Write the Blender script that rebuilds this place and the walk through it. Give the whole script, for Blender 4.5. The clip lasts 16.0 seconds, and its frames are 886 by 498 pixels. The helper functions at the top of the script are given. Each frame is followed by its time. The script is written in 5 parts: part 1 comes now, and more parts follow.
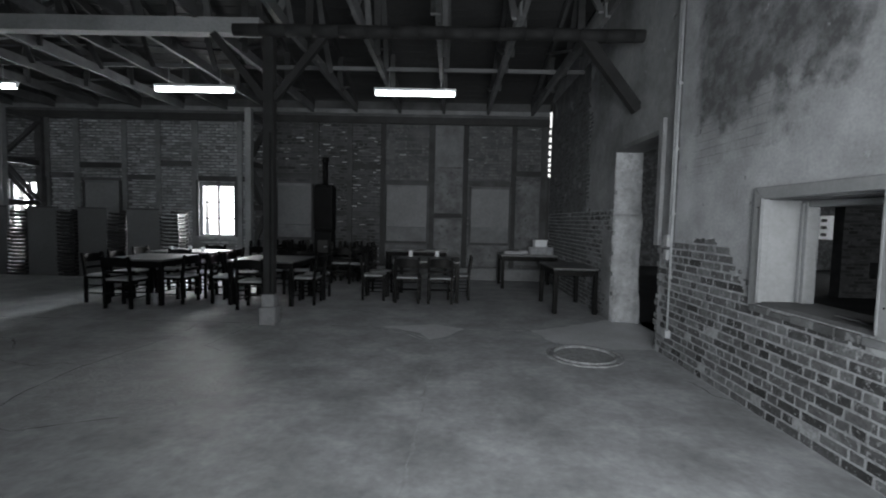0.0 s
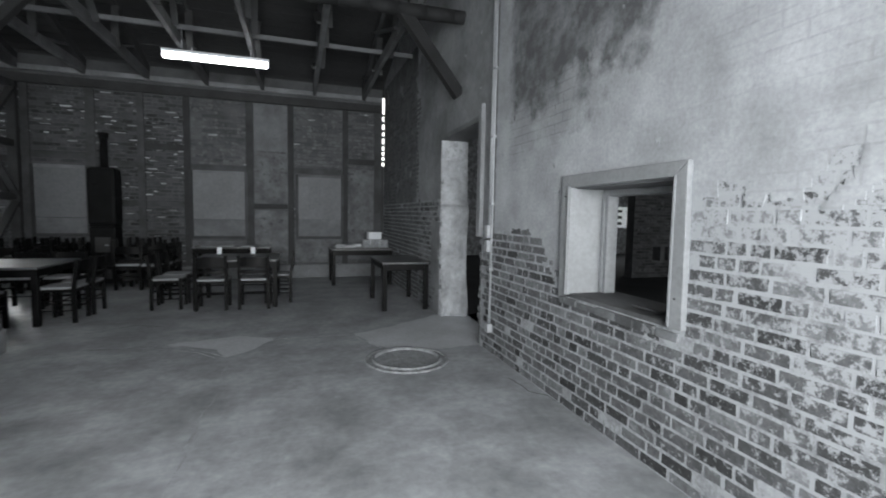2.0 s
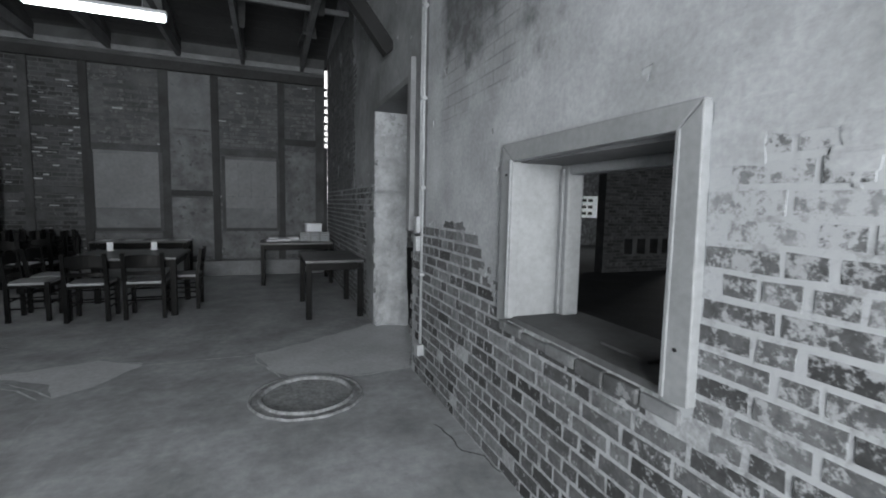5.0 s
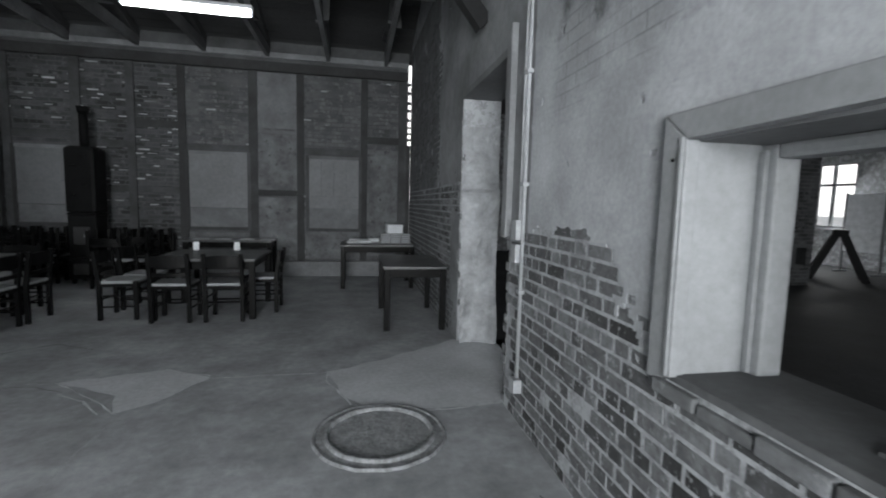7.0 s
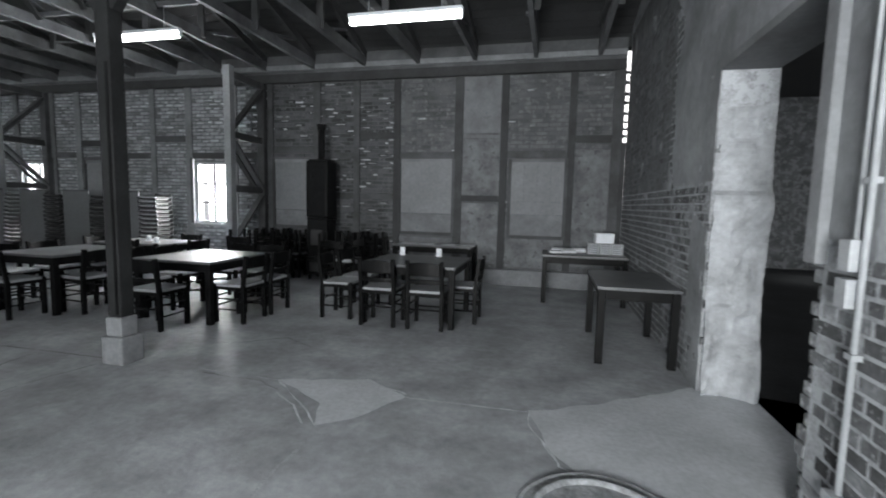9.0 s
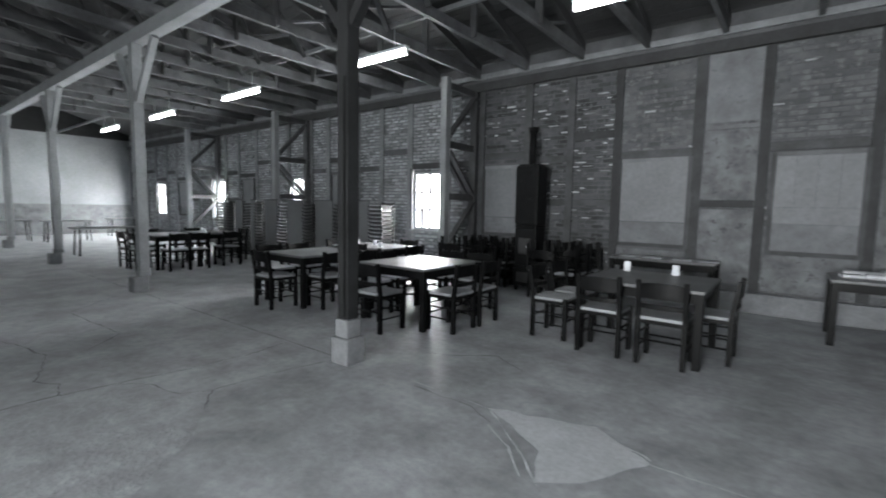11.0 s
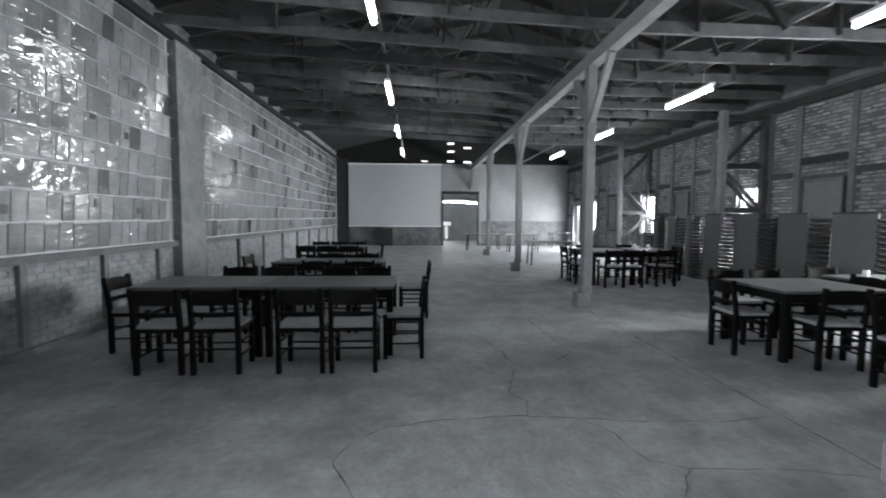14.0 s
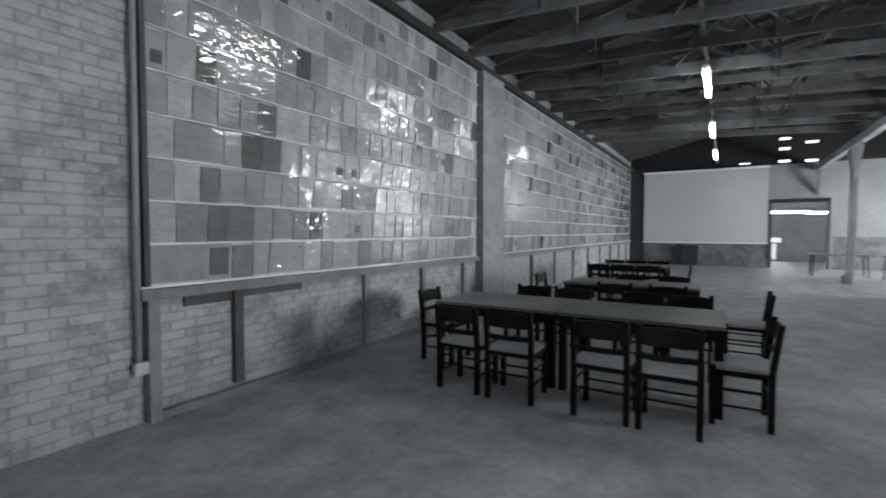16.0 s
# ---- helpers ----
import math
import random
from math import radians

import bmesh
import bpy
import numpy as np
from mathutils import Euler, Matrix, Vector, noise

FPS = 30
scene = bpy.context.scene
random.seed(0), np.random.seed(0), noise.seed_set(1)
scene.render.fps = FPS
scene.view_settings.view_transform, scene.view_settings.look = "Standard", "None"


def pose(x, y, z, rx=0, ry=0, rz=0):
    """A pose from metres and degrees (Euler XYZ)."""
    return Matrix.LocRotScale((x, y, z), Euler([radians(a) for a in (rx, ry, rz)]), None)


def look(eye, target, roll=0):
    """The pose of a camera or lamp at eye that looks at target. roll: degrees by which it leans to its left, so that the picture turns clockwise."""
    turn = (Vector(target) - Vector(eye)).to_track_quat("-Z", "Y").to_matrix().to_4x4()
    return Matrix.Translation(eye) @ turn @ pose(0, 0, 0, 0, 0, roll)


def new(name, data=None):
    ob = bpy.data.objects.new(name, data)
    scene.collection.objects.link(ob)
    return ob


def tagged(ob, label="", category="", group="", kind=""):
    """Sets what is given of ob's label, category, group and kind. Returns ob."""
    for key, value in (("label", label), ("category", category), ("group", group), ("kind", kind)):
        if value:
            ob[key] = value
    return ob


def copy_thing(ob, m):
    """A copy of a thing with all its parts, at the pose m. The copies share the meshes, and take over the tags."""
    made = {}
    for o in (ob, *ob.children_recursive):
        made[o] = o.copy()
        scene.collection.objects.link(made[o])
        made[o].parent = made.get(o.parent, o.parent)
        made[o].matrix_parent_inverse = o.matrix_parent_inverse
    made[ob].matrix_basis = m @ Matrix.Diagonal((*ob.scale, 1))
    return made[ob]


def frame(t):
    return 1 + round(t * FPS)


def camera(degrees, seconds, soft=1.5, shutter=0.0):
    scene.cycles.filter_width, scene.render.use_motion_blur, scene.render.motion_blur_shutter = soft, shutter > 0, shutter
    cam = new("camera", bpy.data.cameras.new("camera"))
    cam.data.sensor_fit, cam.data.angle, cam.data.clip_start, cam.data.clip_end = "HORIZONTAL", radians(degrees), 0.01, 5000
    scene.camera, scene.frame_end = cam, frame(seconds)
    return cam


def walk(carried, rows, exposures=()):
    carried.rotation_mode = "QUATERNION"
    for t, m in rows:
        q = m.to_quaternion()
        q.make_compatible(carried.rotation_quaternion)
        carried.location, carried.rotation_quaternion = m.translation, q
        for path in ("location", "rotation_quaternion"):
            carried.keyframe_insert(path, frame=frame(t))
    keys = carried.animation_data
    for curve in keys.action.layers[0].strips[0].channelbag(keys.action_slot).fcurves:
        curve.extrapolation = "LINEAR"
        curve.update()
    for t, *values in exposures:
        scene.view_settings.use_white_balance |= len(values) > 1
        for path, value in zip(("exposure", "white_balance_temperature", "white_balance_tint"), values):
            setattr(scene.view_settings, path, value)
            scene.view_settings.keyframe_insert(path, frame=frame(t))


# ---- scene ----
cam = camera(88.5, 16.0, soft=1.9, shutter=0.4)
PATH = [
    (0, (0.071, 0.062, 1.485), (0.039, 2.058, 1.359), 1.3),
    (0.5, (0.207, 0.221, 1.478), (0.308, 2.215, 1.353), 1.2),
    (1, (0.336, 0.358, 1.481), (0.601, 2.336, 1.357), 1.2),
    (1.5, (0.438, 0.492, 1.46), (0.873, 2.44, 1.326), 1.4),
    (2, (0.536, 0.662, 1.481), (1.147, 2.561, 1.333), 1.1),
    (2.5, (0.665, 0.788, 1.473), (1.382, 2.648, 1.306), 1.0),
    (3, (0.859, 0.933, 1.476), (1.605, 2.781, 1.3), 1.1),
    (5.5, (1.4, 1.765, 1.476), (2.089, 3.632, 1.28), 1.3),
    (6, (1.439, 1.937, 1.467), (2.042, 3.834, 1.272), 1.4),
    (6.5, (1.437, 2.149, 1.474), (1.948, 4.072, 1.278), 1.5),
    (7, (1.427, 2.313, 1.47), (1.812, 4.266, 1.275), 1.5),
    (7.5, (1.438, 2.516, 1.473), (1.618, 4.498, 1.275), 1.3),
    (8, (1.416, 2.671, 1.482), (1.353, 4.66, 1.285), 1.3),
    (10.5, (0.993, 3.411, 1.476), (-0.005, 5.135, 1.291), 1.2),
    (11, (0.852, 3.469, 1.469), (-0.367, 5.044, 1.287), 1.1),
    (11.5, (0.639, 3.509, 1.487), (-0.77, 4.918, 1.31), 1.1),
    (12, (0.487, 3.512, 1.493), (-1.1, 4.717, 1.32), 0.8),
    (12.5, (0.304, 3.563, 1.491), (-1.467, 4.477, 1.323), 0.5),
    (13, (0.143, 3.59, 1.493), (-1.759, 4.188, 1.335), 0.3),
    (13.5, (-0.014, 3.553, 1.473), (-1.981, 3.885, 1.326), 0.3),
    (14, (-0.171, 3.492, 1.485), (-2.162, 3.608, 1.346), 0.3),
    (14.5, (-0.337, 3.423, 1.485), (-2.33, 3.319, 1.357), 0.2),
    (15, (-0.511, 3.369, 1.495), (-2.468, 2.97, 1.375), 0.1),
    (15.5, (-0.641, 3.313, 1.508), (-2.487, 2.549, 1.418), 0.1),
    (16, (-0.759, 3.22, 1.511), (-2.459, 2.17, 1.434), 0.0),
]
EXPOSURES = [(0.0, 0.3), (0.7, 0.68), (1.5, 1.02), (2.5, 1.0), (5.5, 0.85), (6.5, 0.9), (8.0, 1.3), (10.5, 1.9), (11.5, 1.85), (12.0, 1.82), (13.0, 1.75), (14.0, 1.8), (15.0, 1.85), (16.0, 1.95)]
walk(cam, [(t, look(eye, target, roll)) for t, eye, target, roll in PATH], EXPOSURES)

# ---- light ----
world = bpy.data.worlds.new("overcast")
scene.world = world
world.use_nodes = True
wn, wl = world.node_tree.nodes, world.node_tree.links
sky = wn.new("ShaderNodeTexSky")
sky.sky_type, sky.sun_disc = "NISHITA", False
sky.sun_elevation, sky.sun_rotation = radians(48), radians(20)
bw = wn.new("ShaderNodeRGBToBW")
wl.new(sky.outputs[0], bw.inputs[0])
wl.new(bw.outputs[0], wn["Background"].inputs["Color"])
wn["Background"].inputs["Strength"].default_value = 0.15
sun = new("sun", bpy.data.lights.new("sun", "SUN"))
sun.data.energy, sun.data.angle = 1.2, radians(14)
sun.matrix_world = look((8, 22, 26), (0, 5, 0))

TUBE = 9.0      # brightness of the fluorescent tubes


def day_lamp(name, at, target, w, h, watts):
    """Sky light that falls through an opening."""
    lamp = new(name, bpy.data.lights.new(name, "AREA"))
    lamp.data.shape, lamp.data.size, lamp.data.size_y, lamp.data.energy = "RECTANGLE", w, h, watts
    lamp.data.color = (0.97, 0.99, 1.0)
    lamp.matrix_world = look(at, target)
    return lamp


for wx in (-5.86, -10.75, -15.65, -20.6):
    day_lamp("window_daylight", (wx, 11.9, 1.6), (wx, 0, 0.9), 0.8, 1.25, 225)
day_lamp("door_daylight", (0.70, -1.2, 1.65), (1.1, 5, 1.5), 2.0, 1.9, 140).data.spread = radians(125)
day_lamp("gate_daylight", (-22.3, 11.75, 1.15), (-22.0, 7, 0.3), 1.0, 1.9, 150)
day_lamp("back_room_daylight", (-29.0, 5.35, 1.2), (-24, 5.5, 0.6), 0.7, 1.2, 8)
day_lamp("side_room_day_and_fill", (14.7, 13.2, 2.0), (10, 10, 0.0), 1.3, 1.8, 45)
# Fill lamp in an invented west opening, added to light the photo board.
day_lamp("side_room_day_and_fill", (4.1, 14.4, 2.0), (12, 14.0, 0.6), 1.4, 1.6, 22).data.spread = radians(50)
# Fill lamp in an invented south opening, added as ambient light.
day_lamp("side_room_day_and_fill", (7.5, -3.2, 2.1), (8.5, 8, 1.4), 2.9, 2.1, 130)
day_lamp("side_room_day_and_fill", (14.7, 4.8, 2.0), (8, 8, 0.6), 1.1, 1.8, 10)


# ---- materials ----
def ramp(nodes, lo, hi, p0=0.3, p1=0.7):
    r = nodes.new("ShaderNodeMapRange")
    r.inputs["From Min"].default_value, r.inputs["From Max"].default_value = p0, p1
    r.inputs["To Min"].default_value, r.inputs["To Max"].default_value = lo, hi
    return r


def material(name, value, rough=0.8, spread=0.3, grain=40.0, stain=1.6, bump=0.2, metal=0.0, tint=(0.952, 1.0, 1.052), island=0.0,
             objects=0.0, stretch=None, coat=0.0, depth=0.004, fine=0.12, wash=0.0, wash_at=0.55, wash_scale=7.0, wash_soft=0.045, shine=0.5, sharp=0.2, rise=0.0):
    """A grey surface: value with stains at one scale and grain at another, over world metres."""
    m = bpy.data.materials.new(name)
    m.use_nodes = True
    n, l = m.node_tree.nodes, m.node_tree.links
    bsdf = n["Principled BSDF"]
    geo = n.new("ShaderNodeNewGeometry")
    at = geo.outputs["Position"]
    if stretch:
        mapping = n.new("ShaderNodeMapping")
        mapping.inputs["Scale"].default_value = stretch
        coord = n.new("ShaderNodeTexCoord")
        l.new(coord.outputs["Object"], mapping.inputs["Vector"])
        at = mapping.outputs[0]
    big, small = n.new("ShaderNodeTexNoise"), n.new("ShaderNodeTexNoise")
    for tex, scale, detail in ((big, stain, 6.0), (small, grain, 4.0)):
        tex.inputs["Scale"].default_value, tex.inputs["Detail"].default_value = scale, detail
        tex.inputs["Roughness"].default_value = 0.62
        l.new(at, tex.inputs["Vector"])
    a = ramp(n, value * (1 - spread), value * (1 + spread), 0.5 - sharp, 0.5 + sharp)
    b = ramp(n, 1 - fine, 1 + fine)
    l.new(big.outputs["Fac"], a.inputs["Value"])
    l.new(small.outputs["Fac"], b.inputs["Value"])
    mul = n.new("ShaderNodeMath")
    mul.operation = "MULTIPLY"
    l.new(a.outputs[0], mul.inputs[0])
    l.new(b.outputs[0], mul.inputs[1])
    out = mul.outputs[0]
    for amount, node, socket in ((island, geo, "Random Per Island"), (objects, n.new("ShaderNodeObjectInfo"), "Random")):
        if amount:
            r = ramp(n, 1 - amount, 1 + amount, 0.0, 1.0)
            l.new(node.outputs[socket], r.inputs["Value"])
            k = n.new("ShaderNodeMath")
            k.operation = "MULTIPLY"
            l.new(out, k.inputs[0])
            l.new(r.outputs[0], k.inputs[1])
            out = k.outputs[0]
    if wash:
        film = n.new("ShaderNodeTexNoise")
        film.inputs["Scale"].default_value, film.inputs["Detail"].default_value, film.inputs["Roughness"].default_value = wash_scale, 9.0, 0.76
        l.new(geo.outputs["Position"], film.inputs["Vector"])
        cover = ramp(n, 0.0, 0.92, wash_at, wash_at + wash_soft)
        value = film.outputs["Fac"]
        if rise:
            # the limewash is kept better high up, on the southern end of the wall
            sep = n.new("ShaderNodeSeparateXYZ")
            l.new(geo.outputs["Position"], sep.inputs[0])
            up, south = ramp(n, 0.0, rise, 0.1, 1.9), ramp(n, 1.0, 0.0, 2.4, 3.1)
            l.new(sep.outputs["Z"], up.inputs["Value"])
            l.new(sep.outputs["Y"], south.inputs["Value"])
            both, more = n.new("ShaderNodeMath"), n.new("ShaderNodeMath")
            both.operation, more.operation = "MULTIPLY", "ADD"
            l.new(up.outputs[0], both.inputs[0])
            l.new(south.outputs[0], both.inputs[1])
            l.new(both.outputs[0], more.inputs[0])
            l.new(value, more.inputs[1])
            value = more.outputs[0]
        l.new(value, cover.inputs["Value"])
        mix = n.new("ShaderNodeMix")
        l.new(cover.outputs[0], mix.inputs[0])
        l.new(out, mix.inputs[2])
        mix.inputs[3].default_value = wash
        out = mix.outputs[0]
    colour = n.new("ShaderNodeCombineColor")
    for i, c in enumerate(tint):
        k = n.new("ShaderNodeMath")
        k.operation = "MULTIPLY"
        l.new(out, k.inputs[0])
        k.inputs[1].default_value = c
        l.new(k.outputs[0], colour.inputs[i])
    l.new(colour.outputs[0], bsdf.inputs["Base Color"])
    rr = ramp(n, max(0.03, rough - 0.12), min(1.0, rough + 0.12))
    l.new(big.outputs["Fac"], rr.inputs["Value"])
    l.new(rr.outputs[0], bsdf.inputs["Roughness"])
    bsdf.inputs["Metallic"].default_value = metal
    bsdf.inputs["Specular IOR Level"].default_value = shine
    bsdf.inputs["Coat Weight"].default_value = coat
    bsdf.inputs["Coat Roughness"].default_value = 0.08
    if bump:
        bp = n.new("ShaderNodeBump")
        bp.inputs["Strength"].default_value, bp.inputs["Distance"].default_value = bump, depth
        l.new(small.outputs["Fac"], bp.inputs["Height"])
        l.new(bp.outputs[0], bsdf.inputs["Normal"])
    return m


def glow(name, strength):
    m = bpy.data.materials.new(name)
    m.use_nodes = True
    b = m.node_tree.nodes["Principled BSDF"]
    b.inputs["Base Color"].default_value = (0.9, 0.9, 0.9, 1)
    b.inputs["Emission Color"].default_value = (0.97, 1.0, 1.0, 1)
    b.inputs["Emission Strength"].default_value = strength
    return m


CONCRETE = material("worn_concrete", 0.28, 0.62, 0.30, 14, 1.9, 0.4, fine=0.15, sharp=0.15, depth=0.010, shine=0.36)
DARK_FLOOR = material("dark_side_floor", 0.05, 0.85, 0.4, 20, 1.2, 0.3, shine=0.12)
SIDE_BRICK = material("patched_brick", 0.16, 0.9, 0.4, 30, 3, 0.5, wash=0.3, wash_at=0.5)
DUSTY = material("dusty_concrete", 0.28, 0.65, 0.28, 26, 5, 0.7, fine=0.13, depth=0.012)
RIM = material("worn_rim", 0.20, 0.75, 0.45, 45, 14, 0.8, fine=0.25)
COVER = material("cover_concrete", 0.22, 0.7, 0.4, 38, 12, 1.0, fine=0.3, depth=0.012)
# Pale screed, with the light from the doorway added into its colour.
PATCH = material("newer_screed_lightened", 0.43, 0.6, 0.16, 26, 2.2, 0.2)
CRACK = material("crack_dirt", 0.08, 0.95, 0.3)
JOINT = material("joint_mortar", 0.48, 0.9, 0.4, 30, 9)
CEMENT = material("cement_block", 0.17, 0.9, 0.25, 30, 5, 0.4)
PLASTER = material("aged_white_plaster", 0.30, 0.85, 0.26, 16, 1.3, 0.35)
GREY_PLASTER = material("grey_render", 0.13, 0.9, 0.5, 14, 3.2, 0.5, wash=0.06, wash_at=0.56)
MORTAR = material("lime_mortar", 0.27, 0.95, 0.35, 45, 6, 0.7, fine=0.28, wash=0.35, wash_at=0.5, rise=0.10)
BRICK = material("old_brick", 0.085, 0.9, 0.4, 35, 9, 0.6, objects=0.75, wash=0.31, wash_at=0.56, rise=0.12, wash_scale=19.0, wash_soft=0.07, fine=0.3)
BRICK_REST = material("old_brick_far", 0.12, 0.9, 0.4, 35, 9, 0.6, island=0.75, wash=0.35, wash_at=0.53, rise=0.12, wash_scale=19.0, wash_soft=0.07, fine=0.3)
DARK_BRICK = material("sooty_and_shade_brick", 0.06, 0.92, 0.4, 35, 2.5, 0.5, island=0.5, wash=0.13, wash_at=0.55)
DARK_MORTAR = material("sooty_mortar", 0.09, 0.95, 0.5, 40, 1.4, 0.5)
# Infill brick lightened: daylight missing on the western wall is put into its colour.
PALE_INFILL = material("lightened_brick", 0.21, 0.92, 0.4, 35, 2.5, 0.5, island=0.45, wash=0.24, wash_at=0.52)
FLAKE = material("limewash_flake", 0.34, 0.9, 0.4, 40, 6, 0.4, island=0.45)
PALE_RENDER = material("pale_render", 0.15, 0.9, 0.3, 14, 2.6, 0.4, wash=0.12, wash_at=0.56)
DUST_BRICK = material("dust_grey_brick", 0.09, 0.92, 0.35, 35, 1.8, 0.5, island=0.25, wash=0.15, wash_at=0.52)
GREY_BRICK = material("painted_brick", 0.20, 0.85, 0.35, 30, 2.5, 0.5, island=0.22, wash=0.30, wash_at=0.42, wash_scale=3.2, wash_soft=0.16)
GREY_MORTAR = material("painted_mortar", 0.16, 0.9, 0.3, 30, 2.5, 0.4, wash=0.25, wash_at=0.44, wash_scale=3.2, wash_soft=0.16)
TRUSS_WOOD = material("truss_timber", 0.098, 0.85, 0.45, 26, 2.4, 0.4, objects=0.4)
TIMBER = material("grey_timber", 0.15, 0.8, 0.35, 26, 2.0, 0.3, objects=0.25)
STUD = material("weathered_stud", 0.05, 0.85, 0.5, 26, 2.0, 0.3, objects=0.4)
PALE_TIMBER = material("pale_timber", 0.22, 0.8, 0.25, 26, 1.5, 0.3, objects=0.15)
DARK_TIMBER = material("tarred_timber", 0.018, 0.8, 0.4, 30, 3, 0.5, shine=0.25)
ROOF = material("roof_boards", 0.035, 0.85, 0.35, 20, 1.2, 0.3)
BLANK = material("painted_board", 0.17, 0.75, 0.16, 20, 1.5, 0.15, objects=0.1)
BLACK_WOOD = material("black_stained_wood", 0.005, 0.45, 0.4, 40, 6, 0.15, shine=0.09)
TABLE_TOP = material("dark_polished_wood", 0.085, 0.40, 0.08, 30, 0.7, 0.0)
RUSH = material("woven_rush", 0.24, 0.8, 0.2, 90, 8, 0.5)
IRON = material("black_iron", 0.008, 0.6, 0.4, 30, 4, 0.3, shine=0.1)
STOVE_PLATE = material("worn_iron_plate", 0.022, 0.6, 0.4, 30, 6, 0.3)
STEEL = material("pale_steel", 0.42, 0.5, 0.3, 30, 6, 0.3, metal=0.4)
WHITE_METAL = material("white_enamel", 0.75, 0.4, 0.08, 30, 3, 0.0)
WHITE_PAINT = material("worn_white_paint", 0.21, 0.6, 0.14, 34, 4.0, 0.3, fine=0.10)
SILL_BRICK = material("sill_brick", 0.12, 0.9, 0.4, 30, 6, 0.5, island=0.5, wash=0.20, wash_at=0.56)
# Whitewashed render, its tone raised in place of light at the doorway.
JAMB = material("crumbling_render_lightened", 0.28, 0.9, 0.3, 18, 4, 0.7, wash=0.33, wash_at=0.50, wash_scale=3.5, wash_soft=0.12, depth=0.01)
SILL_BOARD = material("sooty_sill_board", 0.08, 0.8, 0.4, 26, 4.0, 0.3)
SCREEN = material("projection_fabric", 0.40, 0.9, 0.04, 60, 0.6, 0.05)
LIME = material("limewashed_wall", 0.23, 0.9, 0.2, 14, 0.8, 0.3)
GREY_SHELL = material("grey_plastic", 0.028, 0.7, 0.12, 40, 3, 0.05, objects=0.2, shine=0.2)
PALE_PLASTIC = material("pale_plastic", 0.32, 0.5, 0.1, 30, 4, 0.0)
DARK_SHELL = material("dark_shell", 0.03, 0.5, 0.3, 40, 3, 0.05)
PANEL = material("grey_hardboard", 0.12, 0.8, 0.15, 30, 1.5, 0.1, objects=0.15)
PAPER = material("paper", 0.7, 0.8, 0.1, 60, 8, 0.0)
SEAM = material("film_seam_tape", 0.58, 0.6, 0.2, 60, 4, 0.0)
CARD = material("grey_card", 0.4, 0.8, 0.2, 60, 8, 0.0)
EARTH = material("bare_earth", 0.25, 0.95, 0.3, 12, 0.3, 0.4)
DARK_CLOTH = material("dark_curtain", 0.03, 0.95, 0.3, 40, 3, 0.3)
TUBE_GLOW = glow("lit_tube", TUBE)


